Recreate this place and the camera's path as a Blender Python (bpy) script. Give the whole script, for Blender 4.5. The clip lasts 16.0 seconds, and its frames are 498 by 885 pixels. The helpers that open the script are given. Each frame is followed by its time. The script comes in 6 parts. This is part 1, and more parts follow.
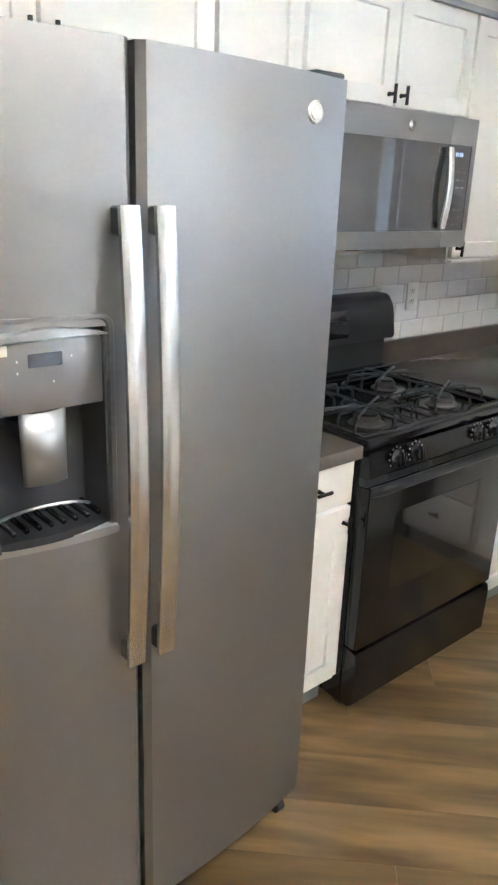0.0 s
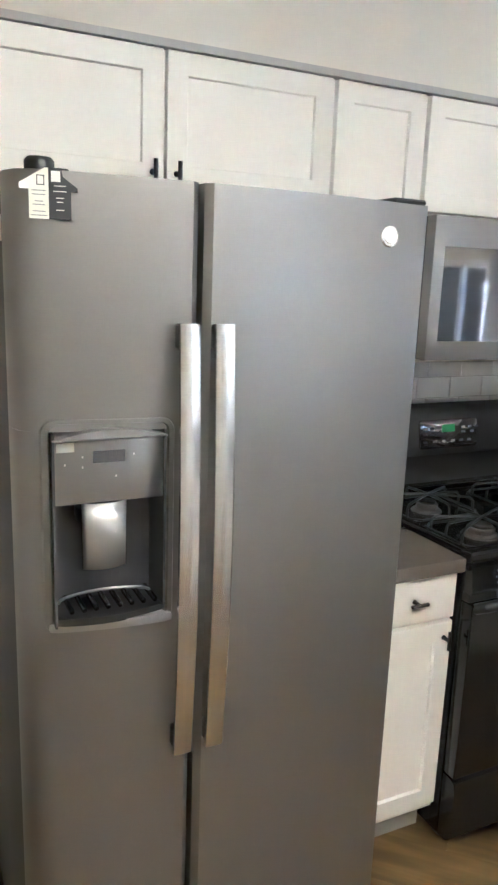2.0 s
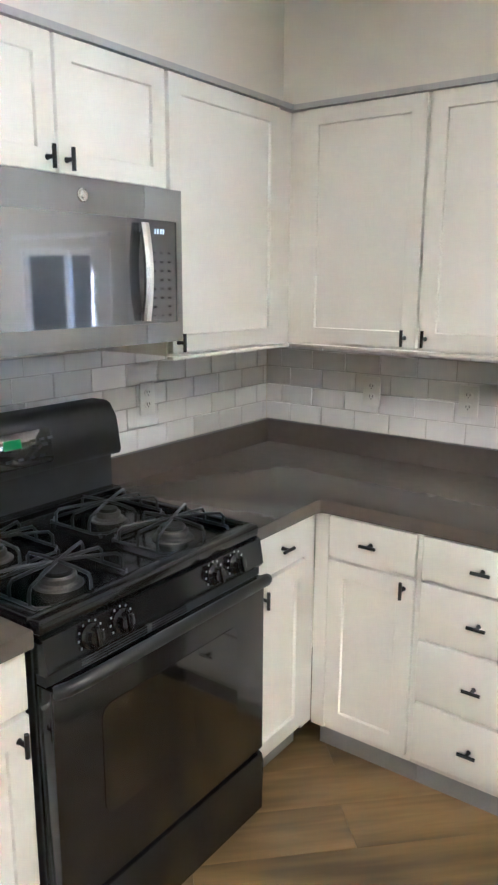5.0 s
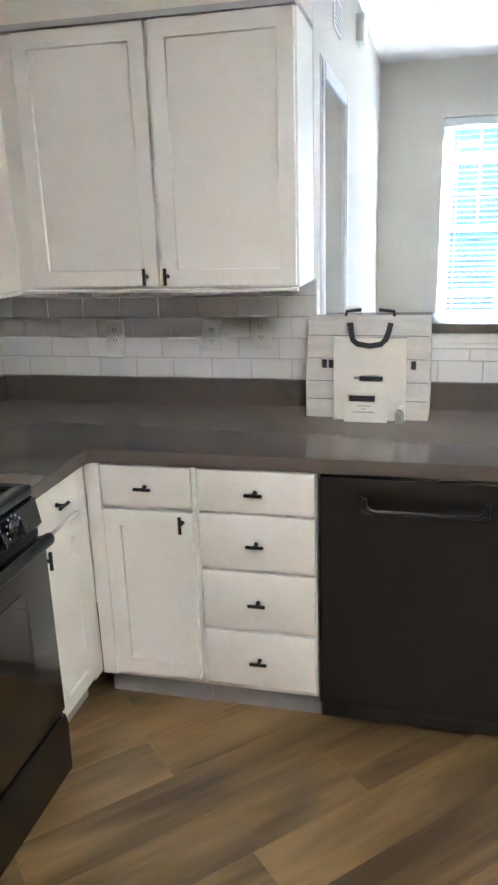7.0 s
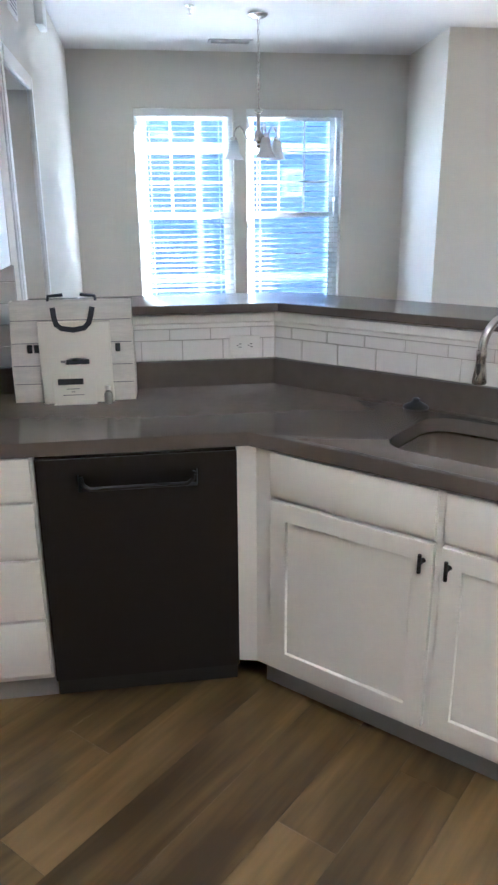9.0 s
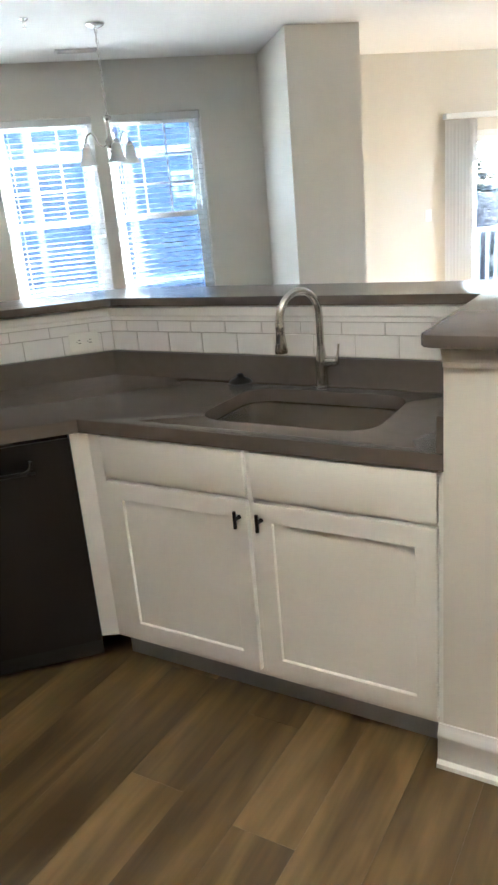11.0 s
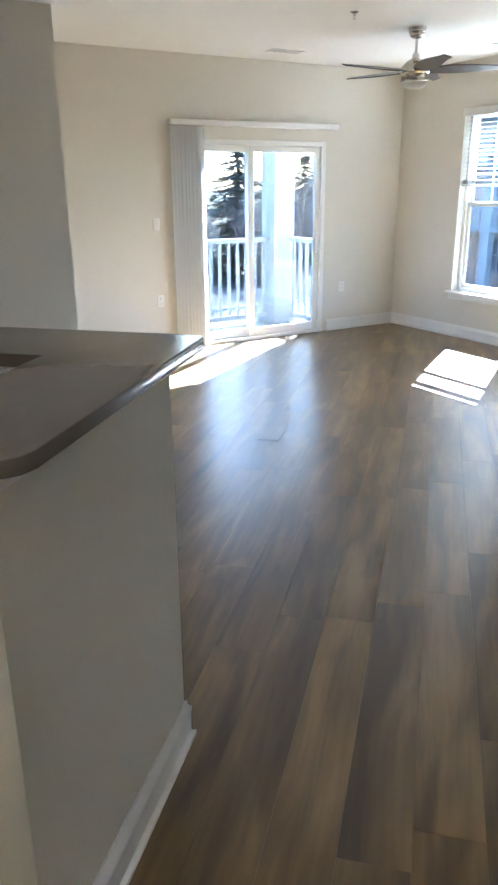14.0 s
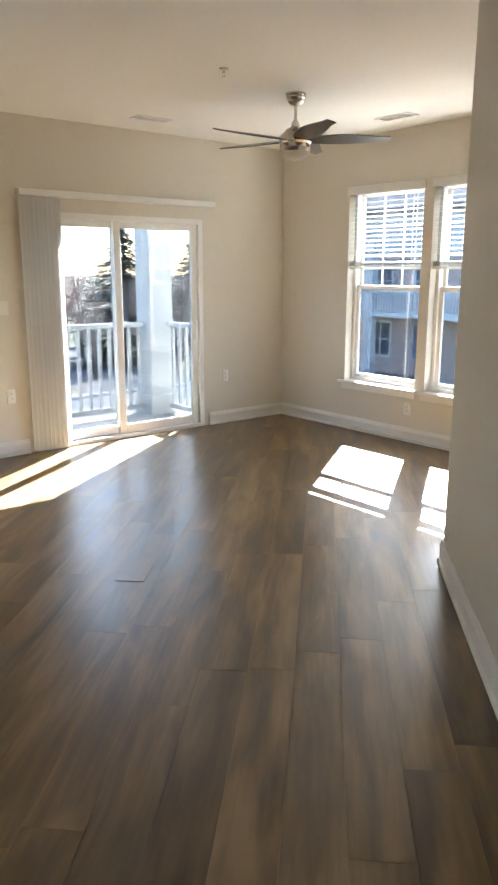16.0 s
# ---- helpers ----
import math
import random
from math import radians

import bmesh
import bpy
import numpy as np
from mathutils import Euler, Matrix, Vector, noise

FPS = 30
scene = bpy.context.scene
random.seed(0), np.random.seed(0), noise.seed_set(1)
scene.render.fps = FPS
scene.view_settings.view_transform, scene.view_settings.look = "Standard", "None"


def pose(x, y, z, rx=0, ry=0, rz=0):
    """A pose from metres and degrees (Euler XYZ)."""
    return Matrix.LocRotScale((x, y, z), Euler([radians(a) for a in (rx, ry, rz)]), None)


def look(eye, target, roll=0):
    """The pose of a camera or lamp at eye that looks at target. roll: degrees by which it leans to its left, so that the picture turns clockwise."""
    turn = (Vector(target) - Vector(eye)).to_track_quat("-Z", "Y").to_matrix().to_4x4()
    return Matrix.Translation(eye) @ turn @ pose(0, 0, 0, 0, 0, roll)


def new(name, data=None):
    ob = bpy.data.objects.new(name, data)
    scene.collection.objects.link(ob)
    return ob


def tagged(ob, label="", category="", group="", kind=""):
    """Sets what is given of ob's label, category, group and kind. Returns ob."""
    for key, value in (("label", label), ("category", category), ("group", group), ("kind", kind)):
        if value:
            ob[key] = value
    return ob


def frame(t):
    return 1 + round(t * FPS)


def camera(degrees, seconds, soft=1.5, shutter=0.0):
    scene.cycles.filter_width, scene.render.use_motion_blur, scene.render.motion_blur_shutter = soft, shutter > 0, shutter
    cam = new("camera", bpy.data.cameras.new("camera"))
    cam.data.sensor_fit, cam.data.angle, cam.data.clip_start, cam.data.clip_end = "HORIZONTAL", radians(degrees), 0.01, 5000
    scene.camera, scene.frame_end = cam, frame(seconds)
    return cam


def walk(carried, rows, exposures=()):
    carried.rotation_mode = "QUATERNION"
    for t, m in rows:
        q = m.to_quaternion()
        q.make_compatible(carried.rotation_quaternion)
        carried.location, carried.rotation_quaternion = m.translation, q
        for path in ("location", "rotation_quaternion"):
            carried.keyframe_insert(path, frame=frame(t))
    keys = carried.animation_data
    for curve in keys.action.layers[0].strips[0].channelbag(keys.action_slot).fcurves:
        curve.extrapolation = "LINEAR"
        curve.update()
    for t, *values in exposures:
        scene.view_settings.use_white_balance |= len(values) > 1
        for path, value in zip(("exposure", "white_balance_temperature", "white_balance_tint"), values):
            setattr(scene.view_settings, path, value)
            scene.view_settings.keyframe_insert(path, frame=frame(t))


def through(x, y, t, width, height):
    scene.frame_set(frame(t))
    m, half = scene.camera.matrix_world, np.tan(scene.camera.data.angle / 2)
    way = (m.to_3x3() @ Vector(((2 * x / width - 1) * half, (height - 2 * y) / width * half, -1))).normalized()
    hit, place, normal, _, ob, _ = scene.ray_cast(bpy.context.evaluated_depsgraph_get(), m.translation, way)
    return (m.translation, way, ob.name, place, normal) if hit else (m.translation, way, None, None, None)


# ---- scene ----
cam = camera(37.4, 16.0, 2.5)
PATH = [
    (0, (-1.552, -1.935, 1.599), (-0.311, -0.51, 0.943), 2.2),
    (0.5, (-1.427, -2.056, 1.612), (-0.348, -0.487, 0.999), 2.1),
    (1, (-1.402, -2.071, 1.63), (-0.53, -0.361, 1.069), 1.9),
    (1.5, (-1.398, -2.085, 1.639), (-0.607, -0.315, 1.148), 2.2),
    (2, (-1.39, -2.103, 1.645), (-0.533, -0.349, 1.209), 2.1),
    (2.5, (-1.349, -2.125, 1.642), (-0.382, -0.427, 1.215), 1.8),
    (3, (-1.287, -2.081, 1.626), (-0.167, -0.492, 1.156), 1.7),
    (3.5, (-1.176, -1.955, 1.636), (0.117, -0.519, 1.12), 2.2),
    (4, (-1.091, -1.879, 1.622), (0.319, -0.558, 1.107), 1.9),
    (4.5, (-0.97, -1.821, 1.622), (0.531, -0.584, 1.158), 1.3),
    (5, (-0.842, -1.802, 1.603), (0.733, -0.648, 1.168), 0.3),
    (5.2, (-0.819, -1.777, 1.593), (0.81, -0.709, 1.141), -0.3),
    (7.3, (-0.908, -1.67, 1.573), (0.97, -1.295, 0.996), -1.9),
    (7.5, (-0.92, -1.682, 1.57), (0.969, -1.368, 0.993), -1.9),
    (8, (-0.95, -1.701, 1.572), (0.957, -1.549, 0.989), -1.7),
    (8.5, (-0.965, -1.706, 1.574), (0.942, -1.746, 0.975), -1.1),
    (9, (-0.991, -1.718, 1.578), (0.891, -1.989, 0.956), -0.5),
    (9.2, (-0.997, -1.734, 1.579), (0.871, -2.073, 0.95), -0.9),
    (11.3, (-1.272, -2.03, 1.54), (0.569, -2.495, 0.91), -5.5),
    (11.5, (-1.277, -2.04, 1.536), (0.552, -2.542, 0.9), -5.4),
    (12, (-1.23, -2.088, 1.534), (0.519, -2.811, 0.888), -4.6),
    (12.5, (-1.062, -2.167, 1.547), (0.597, -3.073, 0.894), -4.2),
    (13, (-0.993, -2.308, 1.541), (0.638, -3.261, 0.881), -3.5),
    (13.5, (-1.016, -2.602, 1.568), (0.62, -3.532, 0.89), -2.5),
    (14, (-0.939, -2.792, 1.585), (0.682, -3.758, 0.923), -0.5),
    (14.5, (-0.775, -2.96, 1.577), (0.785, -4.086, 1.032), 1.1),
    (15, (-0.625, -3.145, 1.532), (0.869, -4.399, 1.092), 0.9),
    (15.5, (-0.401, -3.356, 1.562), (1.089, -4.625, 1.146), 0.6),
    (16, (-0.146, -3.506, 1.532), (1.362, -4.739, 1.076), 0.1),
]
EXPOSURES = [(0.0, 7.65, 4700, 9), (1.5, 7.3, 4800, 9), (2.5, 7.35, 4850, 9), (3.5, 7.6, 4800, 9), (5.0, 7.65, 4750, 9), (7.5, 7.25, 4650, 11), (8.5, 6.85, 4600, 12), (9.0, 6.75, 4600, 12), (11.5, 6.6, 5050, 7), (12.5, 6.25, 4900, 7), (13.5, 5.9, 4900, 6), (14.5, 5.4, 5100, 7), (16.0, 5.15, 5900, 9)]
walk(cam, [(t, look(e, g, r)) for t, e, g, r in PATH], EXPOSURES)

# ---- light ----
world = bpy.data.worlds.new("sky")
scene.world = world
world.use_nodes = True
sky = world.node_tree.nodes.new("ShaderNodeTexSky")
sky.sky_type, sky.sun_disc = "NISHITA", False
sky.sun_elevation, sky.sun_rotation = radians(36.1), radians(146)
sky.air_density, sky.dust_density = 1.0, 1.8
back = world.node_tree.nodes["Background"]
back.inputs[1].default_value = 0.15
world.node_tree.links.new(sky.outputs[0], back.inputs[0])
sun_data = bpy.data.lights.new("sun", "SUN")
sun_data.energy, sun_data.angle, sun_data.color = 3.1, radians(0.5), (1.0, 0.95, 0.87)
sun = new("sun", sun_data)
sun.matrix_world = look((11.2, -16.6, 14.65), (0, 0, 0))


# ---- materials ----
def node_mat(name):
    m = bpy.data.materials.new(name)
    m.use_nodes = True
    nt = m.node_tree
    return m, nt, nt.nodes["Principled BSDF"]


def mat(name, color, rough=0.5, metal=0.0, vary=0.08, scale=6.0, fine=120.0, bump=0.03, coat=0.0, stretch=(1, 1, 1), spec=0.5):
    """Plain surface with broad and fine variation of colour, gloss and relief."""
    m, nt, b = node_mat(name)
    N, L = nt.nodes, nt.links
    co = N.new("ShaderNodeTexCoord")
    mp = N.new("ShaderNodeMapping")
    mp.inputs["Scale"].default_value = stretch
    L.new(co.outputs["Object"], mp.inputs[0])
    broad, grain = N.new("ShaderNodeTexNoise"), N.new("ShaderNodeTexNoise")
    broad.inputs["Scale"].default_value, broad.inputs["Detail"].default_value = scale, 4
    grain.inputs["Scale"].default_value, grain.inputs["Detail"].default_value = fine, 3
    for n in (broad, grain):
        L.new(mp.outputs[0], n.inputs["Vector"])
    mix = N.new("ShaderNodeMath")
    mix.operation = "MULTIPLY_ADD"
    L.new(grain.outputs[0], mix.inputs[0])
    mix.inputs[1].default_value = 0.4
    L.new(broad.outputs[0], mix.inputs[2])
    ramp = N.new("ShaderNodeValToRGB")
    lo, hi = [max(0, c * (1 - vary)) for c in color], [min(1, c * (1 + vary)) for c in color]
    ramp.color_ramp.elements[0].position, ramp.color_ramp.elements[1].position = 0.45, 0.95
    ramp.color_ramp.elements[0].color, ramp.color_ramp.elements[1].color = (*lo, 1), (*hi, 1)
    L.new(mix.outputs[0], ramp.inputs[0])
    L.new(ramp.outputs[0], b.inputs["Base Color"])
    rr = N.new("ShaderNodeMapRange")
    rr.inputs[3].default_value, rr.inputs[4].default_value = rough * 0.88, min(1, rough * 1.14)
    L.new(broad.outputs[0], rr.inputs[0])
    L.new(rr.outputs[0], b.inputs["Roughness"])
    b.inputs["Metallic"].default_value = metal
    b.inputs["Specular IOR Level"].default_value = spec
    b.inputs["Coat Weight"].default_value = coat
    b.inputs["Coat Roughness"].default_value = 0.08
    if bump:
        bp = N.new("ShaderNodeBump")
        bp.inputs["Strength"].default_value, bp.inputs["Distance"].default_value = bump, 0.004
        L.new(grain.outputs[0], bp.inputs["Height"])
        L.new(bp.outputs[0], b.inputs["Normal"])
    return m


def plank_mat(name, tones):
    """Wood-look planks: long grain, cathedral streaks, one tone for each plank."""
    m, nt, b = node_mat(name)
    N, L = nt.nodes, nt.links
    info, co = N.new("ShaderNodeObjectInfo"), N.new("ShaderNodeTexCoord")
    add = N.new("ShaderNodeVectorMath")
    add.operation = "MULTIPLY_ADD"
    L.new(info.outputs["Random"], add.inputs[0])
    add.inputs[1].default_value = (31, 17, 5)
    L.new(co.outputs["Object"], add.inputs[2])
    mp, mf = N.new("ShaderNodeMapping"), N.new("ShaderNodeMapping")
    mp.inputs["Scale"].default_value, mf.inputs["Scale"].default_value = (0.9, 5.0, 1), (1.6, 26, 1)
    L.new(add.outputs[0], mp.inputs[0]), L.new(add.outputs[0], mf.inputs[0])
    broad, fine = N.new("ShaderNodeTexNoise"), N.new("ShaderNodeTexNoise")
    broad.inputs["Scale"].default_value, broad.inputs["Detail"].default_value = 1.6, 3
    broad.inputs["Distortion"].default_value = 0.5
    fine.inputs["Scale"].default_value, fine.inputs["Detail"].default_value = 2.0, 2
    L.new(mp.outputs[0], broad.inputs["Vector"]), L.new(mf.outputs[0], fine.inputs["Vector"])
    tone = N.new("ShaderNodeMath")
    tone.operation = "MULTIPLY_ADD"
    L.new(fine.outputs[0], tone.inputs[0])
    tone.inputs[1].default_value = 0.20
    L.new(broad.outputs[0], tone.inputs[2])
    shift = N.new("ShaderNodeMath")
    shift.operation = "MULTIPLY_ADD"
    L.new(info.outputs["Random"], shift.inputs[0])
    shift.inputs[1].default_value = 0.15
    L.new(tone.outputs[0], shift.inputs[2])
    ramp = N.new("ShaderNodeValToRGB")
    e = ramp.color_ramp.elements
    e[0].position, e[1].position = 0.08, 0.95
    e[0].color, e[1].color = (*tones[0], 1), (*tones[2], 1)
    k = e.new(0.5)
    k.color = (*tones[1], 1)
    span = N.new("ShaderNodeMapRange")
    span.inputs[1].default_value, span.inputs[2].default_value = 0.42, 0.93
    L.new(shift.outputs[0], span.inputs[0])
    L.new(span.outputs[0], ramp.inputs[0])
    L.new(ramp.outputs[0], b.inputs["Base Color"])
    rr = N.new("ShaderNodeMapRange")
    rr.inputs[3].default_value, rr.inputs[4].default_value = 0.25, 0.40
    L.new(broad.outputs[0], rr.inputs[0]), L.new(rr.outputs[0], b.inputs["Roughness"])
    b.inputs["Specular IOR Level"].default_value = 0.75
    bp = N.new("ShaderNodeBump")
    bp.inputs["Strength"].default_value, bp.inputs["Distance"].default_value = 0.02, 0.003
    L.new(fine.outputs[0], bp.inputs["Height"]), L.new(bp.outputs[0], b.inputs["Normal"])
    return m


def glass_mat(name, tint=(0.97, 0.99, 0.98), gloss=0.08):
    m, nt, b = node_mat(name)
    N, L = nt.nodes, nt.links
    tr, gl, mx, fr = (N.new("ShaderNode" + k) for k in ("BsdfTransparent", "BsdfGlossy", "MixShader", "Fresnel"))
    tr.inputs[0].default_value, gl.inputs["Roughness"].default_value = (*tint, 1), 0.02
    fr.inputs[0].default_value = 1.45
    L.new(fr.outputs[0], mx.inputs[0]), L.new(tr.outputs[0], mx.inputs[1]), L.new(gl.outputs[0], mx.inputs[2])
    L.new(mx.outputs[0], N["Material Output"].inputs[0])
    return m


def glow_mat(name, color, strength):
    m, nt, b = node_mat(name)
    b.inputs["Base Color"].default_value = (*color, 1)
    b.inputs["Emission Color"].default_value = (*color, 1)
    b.inputs["Emission Strength"].default_value = strength
    return m


def thin_mat(name, color, through=0.45):
    """Thin cloth or vinyl that lets some light through."""
    m = mat(name, color, 0.55, vary=0.04, scale=6, fine=150, bump=0.03)
    N, L = m.node_tree.nodes, m.node_tree.links
    tl, mx = N.new("ShaderNodeBsdfTranslucent"), N.new("ShaderNodeMixShader")
    tl.inputs[0].default_value, mx.inputs[0].default_value = (*color, 1), through
    L.new(N["Principled BSDF"].outputs[0], mx.inputs[1]), L.new(tl.outputs[0], mx.inputs[2])
    L.new(mx.outputs[0], N["Material Output"].inputs[0])
    return m


PAINT = mat("wall_paint", (0.69, 0.655, 0.575), 0.75, vary=0.03, scale=1.2, fine=260, bump=0.06)
CEIL = mat("ceiling_paint", (0.83, 0.815, 0.785), 0.85, vary=0.02, scale=1.0, fine=200, bump=0.08)
TRIM = mat("trim_paint", (0.80, 0.79, 0.76), 0.35, vary=0.02, scale=3, fine=90, bump=0.015)
CAB = mat("cabinet_paint", (0.82, 0.797, 0.735), 0.38, vary=0.025, scale=2.5, fine=70, bump=0.015)
# grey with the shade above the cabinet tops put into its colour
CAB_SHADE = mat("painted_cabinet_shade", (0.42, 0.41, 0.40), 0.6, vary=0.05)
TOE = mat("toe_kick_vinyl", (0.34, 0.34, 0.34), 0.5, vary=0.08)
QUARTZ = mat("quartz_counter", (0.118, 0.102, 0.088), 0.22, vary=0.05, scale=30, fine=600, bump=0.006)
TILE = mat("white_tile", (0.80, 0.79, 0.77), 0.20, vary=0.02, scale=4, fine=30, bump=0.01)
SUBFLOOR = mat("dark_joint", (0.05, 0.035, 0.02), 0.8, vary=0.1)
GROUT = mat("grey_grout", (0.50, 0.48, 0.46), 0.9, vary=0.12, scale=20, fine=300, bump=0.2)
SLATE = mat("slate_metal", (0.30, 0.29, 0.278), 0.39, 0.88, vary=0.04, scale=1.5, fine=220, bump=0.008)
SLATE_D = mat("dark_grey_case", (0.075, 0.075, 0.08), 0.5, 0.1, vary=0.06, scale=4, fine=320, bump=0.08)
BRUSHED = mat("brushed_steel", (0.74, 0.73, 0.71), 0.26, 1.0, vary=0.02, scale=2, fine=40, bump=0.0)
STEEL = mat("satin_nickel", (0.62, 0.59, 0.55), 0.25, 1.0, vary=0.05, scale=8, fine=90, bump=0.01)
SATIN = mat("satin_grey_trim", (0.42, 0.415, 0.41), 0.36, 0.6, vary=0.03, scale=5, fine=90, bump=0.008)
PADDLE = mat("satin_bright_steel", (0.50, 0.495, 0.49), 0.36, 0.85, vary=0.03, scale=6, fine=80, bump=0.01)
BLACK = mat("black_enamel", (0.010, 0.010, 0.011), 0.18, vary=0.15, scale=6, fine=90, bump=0.008, coat=0.1)
BLACK_M = mat("black_matte", (0.018, 0.018, 0.018), 0.42, vary=0.2, scale=14, fine=160, bump=0.05)
IRON = mat("cast_iron", (0.02, 0.02, 0.02), 0.38, 0.2, vary=0.25, scale=30, fine=400, bump=0.2)
BURNER = mat("burner_metal", (0.10, 0.092, 0.084), 0.48, 0.7, vary=0.3, scale=25, fine=200, bump=0.1)
DARKGLASS = mat("dark_glass", (0.14, 0.14, 0.15), 0.03, 0.7, vary=0.1, scale=2, fine=20, bump=0.0, coat=0.6)
OVENGLASS = mat("oven_glass", (0.008, 0.007, 0.006), 0.05, vary=0.1, scale=2, fine=20, bump=0.0, coat=0.5)
DWBLACK = mat("dark_stainless", (0.022, 0.020, 0.019), 0.34, 0.4, vary=0.05, scale=2, fine=200, bump=0.01)
HARDWARE = mat("bronze_black_hardware", (0.022, 0.021, 0.021), 0.35, 0.5, vary=0.2, scale=30, fine=200, bump=0.02)
PLASTIC = mat("white_plastic", (0.80, 0.79, 0.75), 0.3, vary=0.02, scale=20, fine=200, bump=0.005)
VINYL = mat("white_vinyl", (0.82, 0.82, 0.80), 0.35, vary=0.02, scale=4, fine=90, bump=0.01)
SLAT = thin_mat("blind_slat", (0.80, 0.79, 0.75), 0.3)
VANE = thin_mat("vertical_blind_vane", (0.80, 0.80, 0.79), 0.55)
GLASS = glass_mat("window_glass", (0.33, 0.343, 0.352))
CLEAR = mat("clear_bottle", (0.70, 0.71, 0.68), 0.08, vary=0.02, bump=0)
CLEAR.node_tree.nodes["Principled BSDF"].inputs["Alpha"].default_value = 0.35
SHADE = thin_mat("frosted_glass_shade", (0.80, 0.80, 0.79), 0.5)
BLADE = mat("fan_blade_dark_wood", (0.055, 0.045, 0.040), 0.32, vary=0.2, scale=5, fine=60, bump=0.02, stretch=(1, 8, 1))
PAPER = mat("white_paper", (0.80, 0.78, 0.70), 0.6, vary=0.03, scale=6, fine=200, bump=0.03)
TOTE = mat("whitewashed_plank_print", (0.66, 0.64, 0.59), 0.5, vary=0.12, scale=5, fine=40, bump=0.02, stretch=(1, 0.5, 7))
INK = mat("dark_ink", (0.03, 0.03, 0.035), 0.5, vary=0.1)
KEYINK = mat("dim_key_print", (0.07, 0.07, 0.075), 0.5, vary=0.1)
INKG = mat("grey_ink", (0.22, 0.22, 0.22), 0.5, vary=0.1)
RIBBON = mat("navy_ribbon", (0.02, 0.022, 0.035), 0.5, vary=0.15, fine=300, bump=0.08)
LAMP = glow_mat("lamp_diffuser", (1.0, 0.79, 0.53), 0.45)
GREEN = glow_mat("green_clock", (0.01, 0.10, 0.025), 0.005)
WHITEGLOW = glow_mat("pale_digits", (0.3, 0.36, 0.39), 0.007)
PLANK = plank_mat("oak_plank", ((0.056, 0.033, 0.012), (0.140, 0.087, 0.031), (0.268, 0.177, 0.073)))
DECK = mat("balcony_deck", (0.34, 0.32, 0.29), 0.7, vary=0.12, scale=6, fine=90, bump=0.1)
GRASS = mat("winter_grass", (0.20, 0.18, 0.11), 0.9, vary=0.35, scale=0.6, fine=8, bump=0.3)
ASPHALT = mat("asphalt", (0.11, 0.11, 0.115), 0.85, vary=0.2, scale=0.5, fine=40, bump=0.2)
SIDING = mat("blue_siding", (0.15, 0.175, 0.23), 0.6, vary=0.08, scale=0.8, fine=20, bump=0.03)
BRICK = mat("brick_red", (0.56, 0.44, 0.38), 0.85, vary=0.2, scale=3, fine=30, bump=0.1)
ROOF = mat("roof_shingle", (0.15, 0.15, 0.16), 0.9, vary=0.25, scale=3, fine=20, bump=0.2)
WHITE_EXT = mat("white_exterior_trim", (0.66, 0.66, 0.64), 0.5, vary=0.04, scale=2, fine=30, bump=0.02)
PANE_FAR = mat("far_window_pane", (0.10, 0.12, 0.15), 0.08, vary=0.2, scale=0.5, fine=5, bump=0)
NEEDLE = mat("conifer_needles", (0.115, 0.13, 0.105), 0.8, vary=0.4, scale=2, fine=12, bump=0)
TWIG = mat("bare_twigs", (0.33, 0.28, 0.24), 0.85, vary=0.3, scale=3, fine=20, bump=0)
REDTWIG = mat("russet_twigs", (0.38, 0.23, 0.19), 0.85, vary=0.3, scale=3, fine=20, bump=0)
BARK = mat("bark", (0.13, 0.10, 0.08), 0.9, vary=0.3, scale=6, fine=40, bump=0.4)


# ---- building helpers ----
def finish(bm, smooth=40):
    me = bpy.data.meshes.new("mesh")
    bmesh.ops.recalc_face_normals(bm, faces=bm.faces)
    bm.to_mesh(me)
    bm.free()
    if smooth:
        me.shade_smooth()
        me.set_sharp_from_angle(angle=radians(smooth))
    return me


def part(name, bm, material, parent=None, label="", at=None, smooth=40):
    me = finish(bm, smooth)
    me.materials.append(material)
    ob = new(name, me)
    ob.parent = parent
    if at is not None:
        ob.matrix_basis = at
    if label:
        ob["label"] = label
    return ob


def piece(name, me, parent, at):
    ob = new(name, me)
    ob.parent = parent
    ob.matrix_basis = at
    return ob


def thing(name, label, category, at=None, group="", kind=""):
    ob = new(name)
    ob.empty_display_size = 0.05
    if at is not None:
        ob.matrix_basis = at
    return tagged(ob, label, category, group, kind)


def box(bm, x0, x1, y0, y1, z0, z1, bevel=0.0, seg=1):
    v = [bm.verts.new(p) for p in ((x0, y0, z0), (x1, y0, z0), (x1, y1, z0), (x0, y1, z0), (x0, y0, z1), (x1, y0, z1), (x1, y1, z1), (x0, y1, z1))]
    fs = [bm.faces.new([v[i] for i in q]) for q in ((3, 2, 1, 0), (4, 5, 6, 7), (0, 1, 5, 4), (1, 2, 6, 5), (2, 3, 7, 6), (3, 0, 4, 7))]
    if bevel:
        bmesh.ops.bevel(bm, geom=list({e for f in fs for e in f.edges}), offset=bevel, segments=seg, affect="EDGES", profile=0.5)


def bx(name, material, parent, x0, x1, y0, y1, z0, z1, bevel=0.002, seg=1, label=""):
    bm = bmesh.new()
    box(bm, min(x0, x1), max(x0, x1), min(y0, y1), max(y0, y1), min(z0, z1), max(z0, z1), bevel, seg)
    return part(name, bm, material, parent, label)


